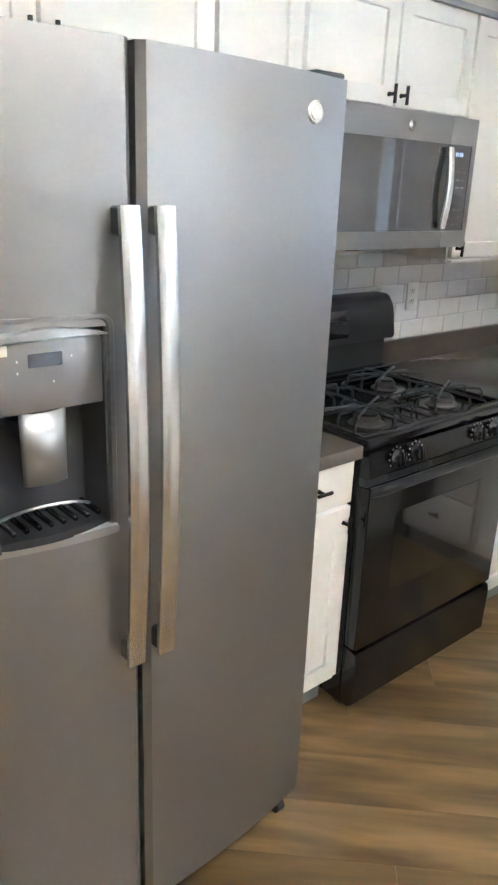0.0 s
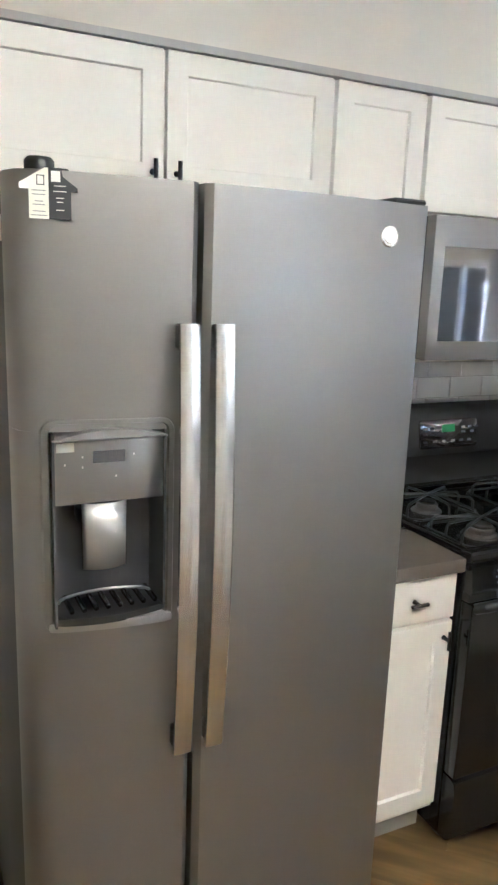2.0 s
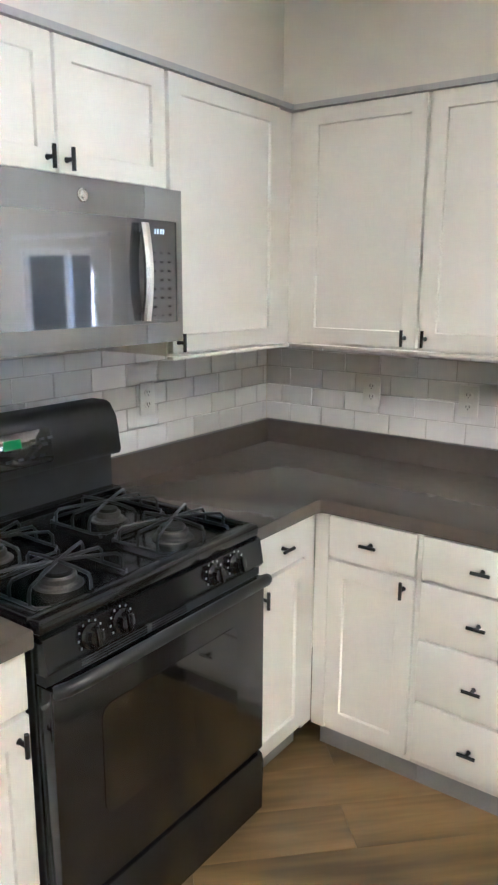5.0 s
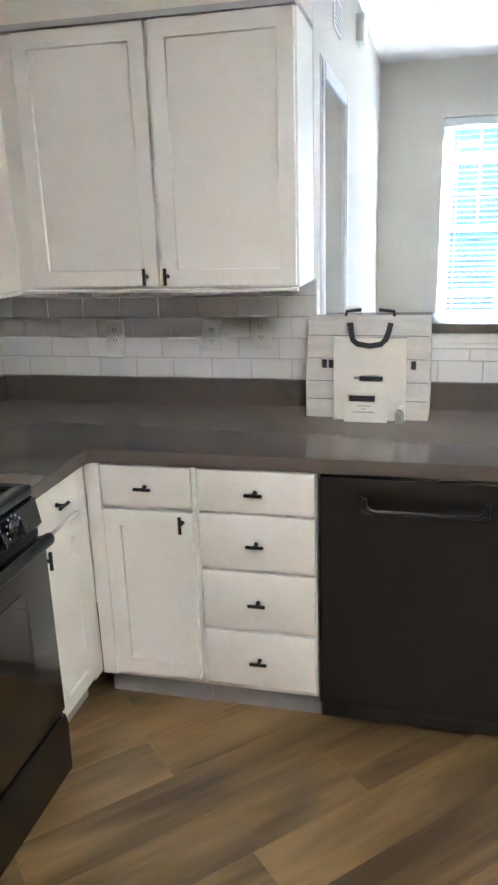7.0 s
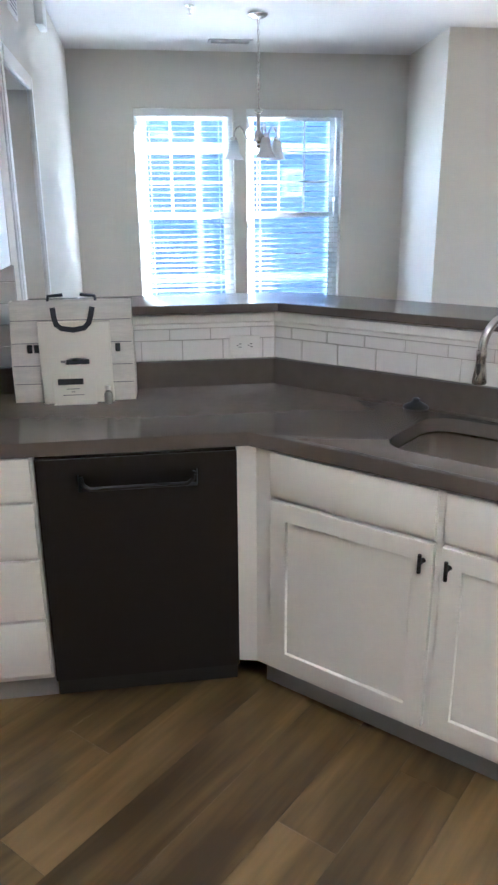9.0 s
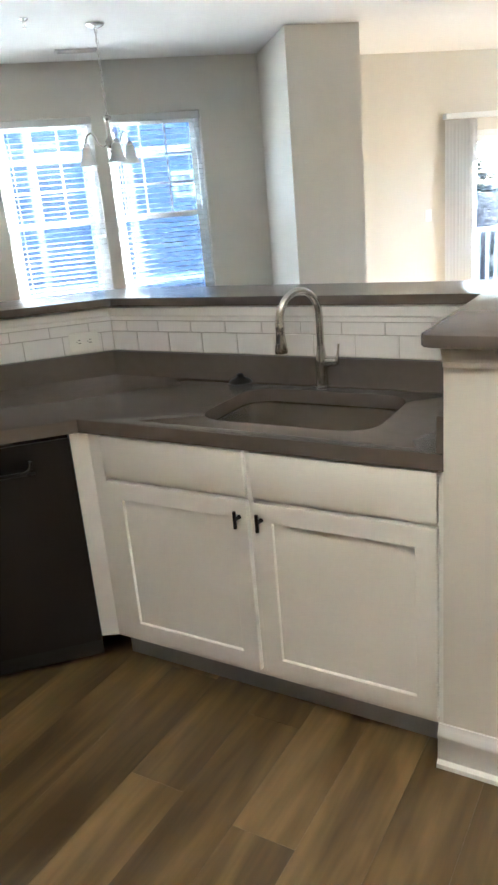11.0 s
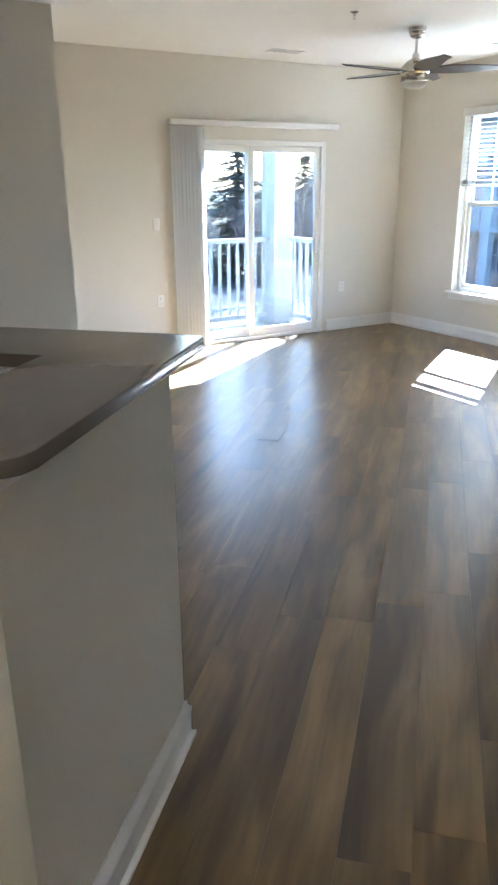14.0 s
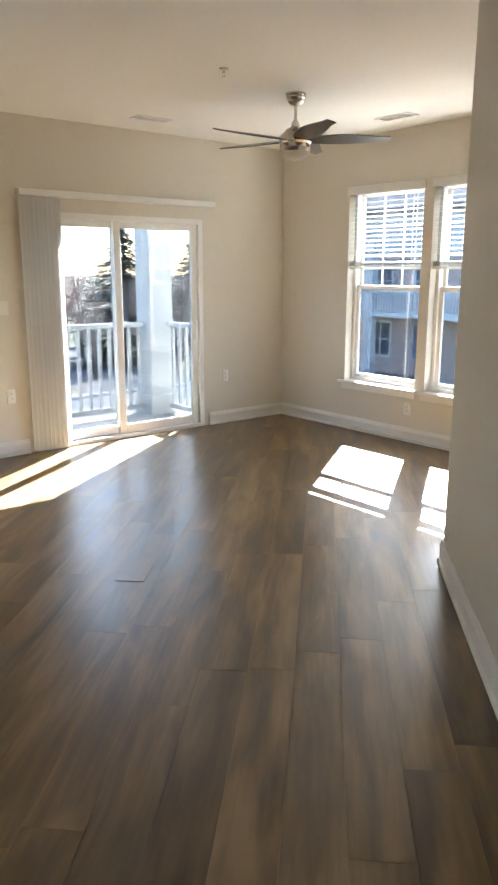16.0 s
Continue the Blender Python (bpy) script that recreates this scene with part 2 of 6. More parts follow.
def prism(bm, pts, z0, z1, bevel=0.0, seg=2):
    """Upright prism on a plan outline."""
    lo, hi = [bm.verts.new((x, y, z0)) for x, y in pts], [bm.verts.new((x, y, z1)) for x, y in pts]
    top = bm.faces.new(hi)
    bot = bm.faces.new(lo[::-1])
    n = len(pts)
    for i in range(n):
        bm.faces.new((lo[i], lo[(i + 1) % n], hi[(i + 1) % n], hi[i]))
    if bevel:
        bmesh.ops.bevel(bm, geom=list({e for f in (top, bot) for e in f.edges}), offset=bevel, segments=seg, affect="EDGES", profile=0.5)


def extrude_x(bm, pts, x0, x1):
    """Outline in (y, z) carried along x."""
    a, b = [bm.verts.new((x0, y, z)) for y, z in pts], [bm.verts.new((x1, y, z)) for y, z in pts]
    n = len(pts)
    bm.faces.new(a), bm.faces.new(b[::-1])
    for i in range(n):
        bm.faces.new((a[i], b[i], b[(i + 1) % n], a[(i + 1) % n]))


def lathe(bm, profile, cx=0, cy=0, seg=24, m=None):
    rings = []
    for r, z in profile:
        rings.append([bm.verts.new((cx + r * math.cos(2 * math.pi * i / seg), cy + r * math.sin(2 * math.pi * i / seg), z)) for i in range(seg)])
    for a, b in zip(rings, rings[1:]):
        for i in range(seg):
            bm.faces.new((a[i], a[(i + 1) % seg], b[(i + 1) % seg], b[i]))
    bm.faces.new(rings[0][::-1]), bm.faces.new(rings[-1])
    if m is not None:
        bmesh.ops.transform(bm, matrix=m, verts=[v for r in rings for v in r])


def tube(bm, pts, radius, seg=8, taper=None):
    """Round bar along a run of points; radius may be a list."""
    P = [Vector(p) for p in pts]
    R = radius if isinstance(radius, (list, tuple)) else [radius] * len(P)
    rings, side = [], None
    for i, p in enumerate(P):
        d = (P[min(i + 1, len(P) - 1)] - P[max(i - 1, 0)]).normalized()
        if side is None:
            side = d.orthogonal().normalized()
        side = (side - d * side.dot(d)).normalized()
        up = d.cross(side)
        rings.append([bm.verts.new(p + (side * math.cos(2 * math.pi * k / seg) + up * math.sin(2 * math.pi * k / seg)) * R[i]) for k in range(seg)])
    for a, b in zip(rings, rings[1:]):
        for k in range(seg):
            bm.faces.new((a[k], a[(k + 1) % seg], b[(k + 1) % seg], b[k]))
    if seg > 2:
        bm.faces.new(rings[0][::-1]), bm.faces.new(rings[-1])


def rounded(x0, x1, y0, y1, r, n=5):
    pts = []
    for cx, cy, a in ((x1 - r, y1 - r, 0), (x0 + r, y1 - r, 90), (x0 + r, y0 + r, 180), (x1 - r, y0 + r, 270)):
        pts += [(cx + r * math.cos(radians(a + 90 * i / n)), cy + r * math.sin(radians(a + 90 * i / n))) for i in range(n + 1)]
    return pts


def plate(bm, pts, y0, y1, bevel=0.0):
    """Outline in (x, z) with its face towards -y."""
    a, b = [bm.verts.new((x, y0, z)) for x, z in pts], [bm.verts.new((x, y1, z)) for x, z in pts]
    n = len(pts)
    front = bm.faces.new(a)
    bm.faces.new(b[::-1])
    for i in range(n):
        bm.faces.new((a[i], a[(i + 1) % n], b[(i + 1) % n], b[i]))
    if bevel:
        bmesh.ops.bevel(bm, geom=list(front.edges), offset=bevel, segments=2, affect="EDGES", profile=0.5)


# plan: wall A along y = 0, wall B along x = 1.745, the sink run at 45 degrees
H = 2.722
S2 = math.sqrt(0.5)


def en(e, n):
    """Plan place from the sink run's own axes: e along it, n across it."""
    return (S2 * (e + n), S2 * (e - n))


ON_A = lambda x: pose(x, 0, 0)
ON_B = lambda y: pose(1.745, y, 0, 0, 0, -90)
SINK_N = 2.80
ON_S = lambda e: pose(*en(e, SINK_N), 0, 0, 0, -135)


# ---- structure ----
def wall(name, label, boxes=(), prisms=(), material=None):
    bm = bmesh.new()
    for b in boxes:
        box(bm, *b)
    for pts, z0, z1 in prisms:
        prism(bm, pts, z0, z1)
    ob = part(name, bm, material or PAINT, smooth=0)
    return tagged(ob, label, "wall", kind="structure")


YD = -1.275          # dining side wall
YN = -1.235          # dining north wall
XD = 5.53            # dining east wall
XE = 5.80            # living east wall
YS = -8.82           # outer south wall
DOOR_Y0, DOOR_Y1, DOOR_Z = -7.78, -6.00, 2.00
DIN_WIN = ((-2.550, -1.738), (-3.478, -2.658))
DIN_Z = (0.66, 2.305)
SOU_WIN = ((4.000, 4.865), (3.030, 3.895))
SOU_Z = (0.475, 2.275)
DW0, DW1, DWZ = 2.17, 2.95, 2.09   # doorway in the dining side wall

wall("wall_north", "beige painted drywall behind the kitchen cabinets", [(-3.15, 1.90, 0.008, 0.16, 0, H)])
wall("wall_kitchen_east", "beige painted drywall beside the dining opening", [(1.753, 1.90, YD, 0.007, 0, H)])
wall("wall_dining_north", "pale painted drywall with a doorway", [(1.90, DW0, YN, YN + 0.14, 0, H), (DW1, XD + 0.2, YN, YN + 0.14, 0, H), (DW0, DW1, YN, YN + 0.14, DWZ, H)])
(d0, d1), (d2, d3) = DIN_WIN
boxes = [(XD, XD + 0.17, d1, YN, 0, H), (XD, XD + 0.17, d3, d0, *DIN_Z), (XD, XD + 0.45, -4.528, d2, 0, H), (XD, XD + 0.17, d2, d1, 0, DIN_Z[0]), (XD, XD + 0.17, d2, d1, DIN_Z[1], H)]
wall("wall_dining_east", "grey-beige painted wall around two windows", boxes)
wall("wall_column", "beige painted wall stub between dining and living areas", (), [(((4.490, -4.530), (4.500, -3.945), (XD - 0.001, -4.030), (XD - 0.001, -4.530)), 0, H)])
wall("wall_living_east", "beige painted wall around a sliding balcony door", [(XE, XE + 0.18, DOOR_Y1, -4.53, 0, H), (XE, XE + 0.18, YS - 0.18, DOOR_Y0, 0, H), (XE, XE + 0.18, DOOR_Y0, DOOR_Y1, DOOR_Z, H)])
(w2, w3), (w0, w1) = SOU_WIN
boxes = [(w3, XE - 0.001, YS - 0.18, YS, 0, H), (1.9, w0, YS - 0.18, YS, 0, H), (w0, w3, YS - 0.18, YS, 0, SOU_Z[0]), (w0, w3, YS - 0.18, YS, SOU_Z[1], H), (w1, w2, YS - 0.18, YS, *SOU_Z)]
wall("wall_living_south", "beige painted wall around two windows", boxes)
wall("wall_hall", "grey-beige painted wall along the passage", (), [(((2.070, -6.665), (-0.627, -3.968), (-0.727, -4.068), (1.970, -6.765)), 0, H)])
wall("wall_hall_end", "beige painted wall closing the living area", [(1.84, 1.968, YS, -6.764, 0, H)])
wall("wall_passage_south", "beige painted wall closing the passage", [(-3.0, -0.63, -4.10, -3.962, 0, H)])
wall("wall_west", "beige painted wall closing the kitchen", [(-3.15, -3.0, -4.10, 0.008, 0, H)])

bm = bmesh.new()
box(bm, -3.15, XE + 0.18, YS - 0.18, 0.16, H, H + 0.15)
tagged(part("ceiling", bm, CEIL, smooth=0), "flat off-white painted ceiling", "ceiling", kind="structure")
cl = thing("ceiling_light", "lit flush rectangular light with a white diffuser on the kitchen ceiling", "ceiling light", pose(-0.7, -2.25, H))
bm = bmesh.new()
for q in ((-0.62, 0.62, -0.20, -0.17), (-0.62, 0.62, 0.17, 0.20), (-0.62, -0.59, -0.17, 0.17), (0.59, 0.62, -0.17, 0.17)):
    box(bm, *q, -0.085, -0.001, 0.004)
part("frame", bm, TRIM, cl)
bx("diffuser", LAMP, cl, -0.59, 0.59, -0.17, 0.17, -0.080, -0.010, 0)

bm = bmesh.new()
box(bm, -3.15, XE + 0.18, YS - 0.18, 0.16, -0.25, -0.006)
floor = tagged(part("floor", bm, SUBFLOOR, smooth=0), "floor of oak-look vinyl planks laid diagonally", "floor", kind="structure")

# soffit over the wall cabinets
SOF = 2.182
bm = bmesh.new()
box(bm, -3.0, 1.425, -0.28, 0.007, SOF, H - 0.001)
box(bm, 1.425, 1.752, YD + 0.001, 0.007, SOF, H - 0.001)
tagged(part("wall_soffit", bm, PAINT, smooth=0), "beige painted soffit above the wall cabinets", "soffit", kind="structure")


def moulding(name, runs, height, depth, material, label, z=0.0, profile=None, mitres=()):
    """Skirting or trim along straight runs: (x0, y0, x1, y1), the room on the left of the way."""
    root = thing(name, label, "trim", kind="structure")
    prof = profile or [(0, 0), (depth + 0.012, 0), (depth + 0.012, 0.014), (depth, 0.022), (depth, height - 0.044), (depth + 0.003, height - 0.040), (depth + 0.003, height - 0.028), (depth * 0.6, height - 0.016), (depth * 0.4, height), (0, height)]
    for k, (x0, y0, x1, y1) in enumerate(runs):
        d = Vector((x1 - x0, y1 - y0, 0))
        bm = bmesh.new()
        extrude_x(bm, prof, 0, d.length)
        m0, m1 = mitres[k] if k < len(mitres) else (0, 0)
        for v in bm.verts:
            v.co.x += -m0 * v.co.y if v.co.x < d.length / 2 else m1 * v.co.y
        part("board", bm, material, root, at=pose(x0, y0, z, 0, 0, math.degrees(math.atan2(d.y, d.x))))
    return root


W2A, W2B = -1.999, -1.832      # pony wall return, along e
W2N0, W2N1 = 2.204, 3.02
p = lambda e, n: en(e, n)
g = 0.001
runs = [(XE - g, -4.535, XE - g, DOOR_Y1 + 0.06), (XE - g, DOOR_Y0 - 0.06, XE - g, YS), (XE, YS + g, 1.97, YS + g), (XD - g, YN, XD - g, -4.05)]
flip = lambda r: (r[2], r[3], r[0], r[1])
moulding("baseboard", [flip(r) for r in runs[:2]] + [flip(runs[2])] + [flip(runs[3])], 0.125, 0.014, TRIM, "white painted baseboard along the wall")
moulding("baseboard", [(-0.626, -3.967, 2.080, -6.673), (2.0805, -6.6555, 1.981, -6.755)], 0.125, 0.014, TRIM, "white painted baseboard along the passage wall")

# pony wall round the sink with its raised bar
PZ = 1.187
BX = 1.755
BX1 = 1.975
cross_in = (BX, BX - math.sqrt(2) * (SINK_N + 0.008))
cross_out = (BX1, BX1 - math.sqrt(2) * W2N1)
outline = [(BX, YD - 0.001), cross_in, p(W2B, SINK_N + 0.008), p(W2B, W2N0), p(W2A, W2N0), p(W2A, W2N1), cross_out, (BX1, YD - 0.001)]
bm = bmesh.new()
prism(bm, outline, 0, PZ)
pony = tagged(part("pony_wall", bm, PAINT, smooth=0), "grey-beige painted half wall with a square end post", "half wall", kind="structure")

bm = bmesh.new()
bo = [(1.712, YD - 0.002), (1.712, 1.712 - math.sqrt(2) * (SINK_N - 0.02)), p(-1.785, SINK_N - 0.005)]
bo += [p(-1.785, 2.185), p(-1.795, 2.168), p(-1.815, 2.158)]
bo += [p(-2.035, 2.158), p(-2.062, 2.165), p(-2.080, 2.185), p(-2.088, 2.215)]
bo += [p(-2.080, 3.06), p(-2.072, 3.085), p(-2.045, 3.098), (2.045, 2.045 - math.sqrt(2) * 3.098), (2.045, YD - 0.002)]
prism(bm, bo, PZ + 0.004, PZ + 0.035, 0.004, 2)
tagged(part("bar_top", bm, QUARTZ), "grey-brown quartz raised bar top with rounded corners", "bar top")

# stepped white moulding under the bar
CAP = [(0, 0), (0.007, 0), (0.008, 0.010), (0.012, 0.014), (0.012, 0.024), (0.022, 0.036), (0.024, 0.050), (0, 0.050)]
TRM = [(0, 0), (0.010, 0.002), (0.010, 0.016), (0.016, 0.022), (0.016, 0.052), (0, 0.052)]
run_post = [(*p(W2B, W2N0 - g), *p(W2A, W2N0 - g)), (*p(W2A - g, W2N0), *p(W2A - g, W2N1))]
moulding("cap_trim", [flip(r) for r in run_post], 0, 0, TRIM, "stepped white moulding beneath the bar top", PZ - 0.048, CAP, ((1, 0), (0, 1)))
moulding("baseboard", [flip((*p(W2B + 0.012, W2N0 - g), *p(W2A, W2N0 - g))), flip((*p(W2A - g, W2N0), *p(W2A - g, W2N1)))], 0.135, 0.014, TRIM, "white painted baseboard round the half wall", mitres=((1, 0), (1, 1)))
moulding("bar_trim", [flip((BX - g, YD - 0.01, *[cross_in[0] - g, cross_in[1]])), flip((*p((cross_in[0] + cross_in[1]) * S2, SINK_N + 0.007), *p(W2B, SINK_N + 0.007)))], 0, 0, TRIM, "white moulding below the bar top", PZ - 0.055, TRM)


# ---- openings ----
def casing(root, x0, x1, z1, w=0.072, d=0.018):
    for a, b, c, e in ((x0 - w, x0, 0, z1 + w), (x1, x1 + w, 0, z1 + w), (x0, x1, z1, z1 + w)):
        bm = bmesh.new()
        box(bm, a, b, -d, 0, c, e, 0.004)
        box(bm, a + 0.012, b - 0.012, -d - 0.006, -d, c, e - 0.01, 0.003)
        part("casing", bm, TRIM, root)


def panel_door(root, x0, x1, z1, y):
    bm = bmesh.new()
    w = x1 - x0
    box(bm, x0, x1, y + 0.012, y + 0.04, 0.01, z1)
    for a, b, c, d in ((x0, x0 + 0.11, 0.01, z1), (x1 - 0.11, x1, 0.01, z1), (x0 + 0.11, x1 - 0.11, 0.01, 0.22), (x0 + 0.11, x1 - 0.11, 0.98, 1.12), (x0 + 0.11, x1 - 0.11, z1 - 0.12, z1), (x0 + w / 2 - 0.05, x0 + w / 2 + 0.05, 0.22, z1 - 0.12)):
        box(bm, a, b, y, y + 0.012, c, d, 0.003)
    leaf = part("door_leaf", bm, TRIM, root)
    bm = bmesh.new()
    lathe(bm, [(0.026, 0), (0.026, 0.006), (0.010, 0.010), (0.010, 0.03), (0.024, 0.04), (0.027, 0.05), (0.018, 0.062)], m=pose(x0 + 0.06, y, 0.95, 90))
    part("door_handle", bm, STEEL, leaf, "satin nickel knob")


d1 = thing("door_1", "closed white panelled door in a moulded white casing", "door", pose(0, YN - g, 0), kind="structure")
casing(d1, DW0, DW1, DWZ)
panel_door(d1, DW0 + 0.004, DW1 - 0.004, DWZ - 0.004, 0.09)


def sash_window(name, label, at, w, z0, z1, rail_z, grid, deep=0.10):
    """Double-hung vinyl window; local x across, inside towards -y."""
    root = thing(name, label, "window", at, kind="structure")
    fr = 0.035
    bm = bmesh.new()
    for a, b, c, d in ((0, fr, z0, z1), (w - fr, w, z0, z1), (fr, w - fr, z0, z0 + fr), (fr, w - fr, z1 - fr, z1)):
        box(bm, a, b, deep - 0.02, deep + 0.06, c, d, 0.002)
    part("window_frame", bm, VINYL, root)
    for nm, a, b, y in (("lower_sash", z0 + fr, rail_z + 0.02, deep), ("upper_sash", rail_z - 0.02, z1 - fr, deep + 0.03)):
        s = 0.042
        bm = bmesh.new()
        x0, x1 = fr, w - fr
        for q in ((x0, x0 + s, a, b), (x1 - s, x1, a, b), (x0 + s, x1 - s, a, a + s), (x0 + s, x1 - s, b - s, b)):
            box(bm, q[0], q[1], y, y + 0.028, q[2], q[3], 0.003)
        if grid and nm == "upper_sash":
            for i in (1, 2):
                xx = x0 + s + (x1 - x0 - 2 * s) * i / 3
                box(bm, xx - 0.008, xx + 0.008, y + 0.008, y + 0.020, a + s, b - s)
                zz = a + s + (b - a - 2 * s) * i / 3
                box(bm, x0 + s, x1 - s, y + 0.009, y + 0.019, zz - 0.008, zz + 0.008)
        sash = part(nm, bm, VINYL, root)
        bm = bmesh.new()
        box(bm, x0 + s - 0.005, x1 - s + 0.005, y + 0.011, y + 0.016, a + s - 0.005, b - s + 0.005)
        pane = part("pane", bm, GLASS, sash, smooth=0)
        pane.visible_shadow = False
    return root


def blind(name, label, at, w, ztop, zbot, zstack, tilt, group, wand=True):
    """Slatted blind hung in the opening; slats down to zstack, then gathered down to zbot."""
    root = thing(name, label, "window blind", at, group)
    bx("headrail", SLAT, root, 0.004, w - 0.004, -0.004, 0.050, ztop - 0.055, ztop, 0.003)
    bm = bmesh.new()
    pts = [(-0.025, -0.0015), (-0.012, 0.0015), (0, 0.0025), (0.012, 0.0015), (0.025, -0.0015), (0.012, -0.0012), (0, -0.0002), (-0.012, -0.0012)]
    extrude_x(bm, pts, 0.008, w - 0.008)
    me = finish(bm)
    me.materials.append(SLAT)
    n = int((ztop - 0.075 - zstack) / 0.043)
    for i in range(n):
        piece("slat", me, root, pose(0, 0.022, ztop - 0.085 - 0.043 * i, tilt))
    k = max(0, int((zstack - zbot - 0.03) / 0.006))
    for i in range(k):
        piece("slat", me, root, pose(0, 0.022, zbot + 0.030 + 0.0058 * i, 0))
    bx("bottom_rail", SLAT, root, 0.008, w - 0.008, -0.004, 0.048, zbot, zbot + 0.022, 0.004)
    for x in (0.12, w - 0.12):
        bm = bmesh.new()
        tube(bm, [(x, -0.004, ztop - 0.05), (x, -0.004, zbot + 0.02)], 0.0012, 5)
        tube(bm, [(x, 0.048, ztop - 0.05), (x, 0.048, zbot + 0.02)], 0.0012, 5)
        part("ladder_cord", bm, SLAT, root)
    if wand:
        bm = bmesh.new()
        tube(bm, [(0.09, -0.012, ztop - 0.05), (0.088, -0.014, ztop - 0.8)], 0.004, 6)
        part("wand", bm, VINYL, root)
    return root


for i, (y0, y1) in enumerate(DIN_WIN):
    at = pose(XD, y1, 0, 0, 0, -90)
    sash_window("window_%d" % (i + 1), "white double-hung vinyl window with a gridded upper sash", at, y1 - y0, *DIN_Z, 1.47, True)
    blind("window_blind", "white horizontal blind lowered over the dining window", at @ pose(0, 0.025, 0), y1 - y0, DIN_Z[1] - 0.002, DIN_Z[0] + 0.035, DIN_Z[0] + 0.10, 3, "dining window blinds")
for i, (x0, x1) in enumerate(SOU_WIN):
    at = pose(x1, YS, 0, 0, 0, 180)
    root = sash_window("window_%d" % (i + 3), "white double-hung vinyl window with a sill", at, x1 - x0, *SOU_Z, 1.375, True)
    blind("window_blind", "white horizontal blind raised to the upper sash", at @ pose(0, 0.020, 0), x1 - x0, SOU_Z[1] - 0.002, 1.545, 1.62, 1.5, "living room window blinds", False)
    bx("headrail_valance", SLAT, root, -0.012, x1 - x0 + 0.012, -0.020, -0.002, SOU_Z[1] - 0.062, SOU_Z[1] + 0.012, 0.004)
    bx("window_sill", TRIM, root, -0.06, x1 - x0 + 0.045, -0.045, 0.085, SOU_Z[0] - 0.022, SOU_Z[0] + 0.004, 0.005, 2)
    bx("apron", TRIM, root, -0.03, x1 - x0 + 0.02, -0.016, -0.002, SOU_Z[0] - 0.075, SOU_Z[0] - 0.024, 0.004)
for i, (y0, y1) in enumerate(DIN_WIN):
    bx("window_sill", TRIM, bpy.data.objects["window_%d" % (i + 1)], -0.03, y1 - y0 + 0.03, -0.035, 0.085, DIN_Z[0] - 0.02, DIN_Z[0] + 0.004, 0.005, 2)

# sliding balcony door: local x runs towards -y of the plan, inside towards -y
sd = thing("sliding_door", "white vinyl sliding glass door to the balcony", "sliding door", pose(XE, DOOR_Y1, 0, 0, 0, -90), kind="structure")
W = DOOR_Y1 - DOOR_Y0
bm = bmesh.new()
for q in ((0, 0.05, 0.02, DOOR_Z), (W - 0.05, W, 0.02, DOOR_Z), (0.05, W - 0.05, DOOR_Z - 0.05, DOOR_Z), (0, W, 0.0, 0.035)):
    box(bm, q[0], q[1], -0.012, 0.12, q[2], q[3], 0.003)
part("door_frame", bm, VINYL, sd)
for nm, a, b, y in (("fixed_panel", 0.05, 0.905, 0.065), ("sliding_panel", 0.835, W - 0.05, 0.02)):
    bm = bmesh.new()
    s, z0, z1 = 0.07, 0.036, DOOR_Z - 0.05
    for q in ((a, a + s, z0, z1), (b - s, b, z0, z1), (a + s, b - s, z0, z0 + 0.085), (a + s, b - s, z1 - s * 0.8, z1)):
        box(bm, q[0], q[1], y, y + 0.036, q[2], q[3], 0.004)
    pn = part(nm, bm, VINYL, sd)
    bm = bmesh.new()
    box(bm, a + s - 0.006, b - s + 0.006, y + 0.014, y + 0.021, z0 + 0.08, z1 - s * 0.8 + 0.006)
    pane = part("pane", bm, GLASS, pn, smooth=0)
    pane.visible_shadow = False
    if nm == "sliding_panel":
        bm = bmesh.new()
        box(bm, b - 0.05, b - 0.022, y - 0.034, y - 0.02, 0.86, 1.06, 0.005, 2)
        box(bm, b - 0.046, b - 0.026, y - 0.022, y, 0.87, 0.90, 0.002)
        box(bm, b - 0.046, b - 0.026, y - 0.022, y, 1.02, 1.05, 0.002)
        part("pull_handle", bm, VINYL, pn)

vb = thing("vertical_blind", "grey-white vertical blind drawn to one side of the balcony door", "window blind", pose(XE, -5.955, 0, 0, 0, -90))
bx("headrail", VINYL, vb, 0, 1.940, -0.075, -0.002, 2.115, 2.165, 0.004)
bm = bmesh.new()
pts = [(0.0445 * math.sin(radians(a)) * 1.0, 0.003 * math.cos(radians(a * 1.6))) for a in range(-90, 91, 30)]
prism(bm, pts + [(x, y - 0.0012) for x, y in reversed(pts)], 0.03, 2.105)
me = finish(bm)
me.materials.append(VANE)
for i in range(8):
    piece("vane", me, vb, pose(0.045 + 0.0385 * i, -0.045, 0, 0, 0, 4 + 2 * math.sin(i * 2.3)))

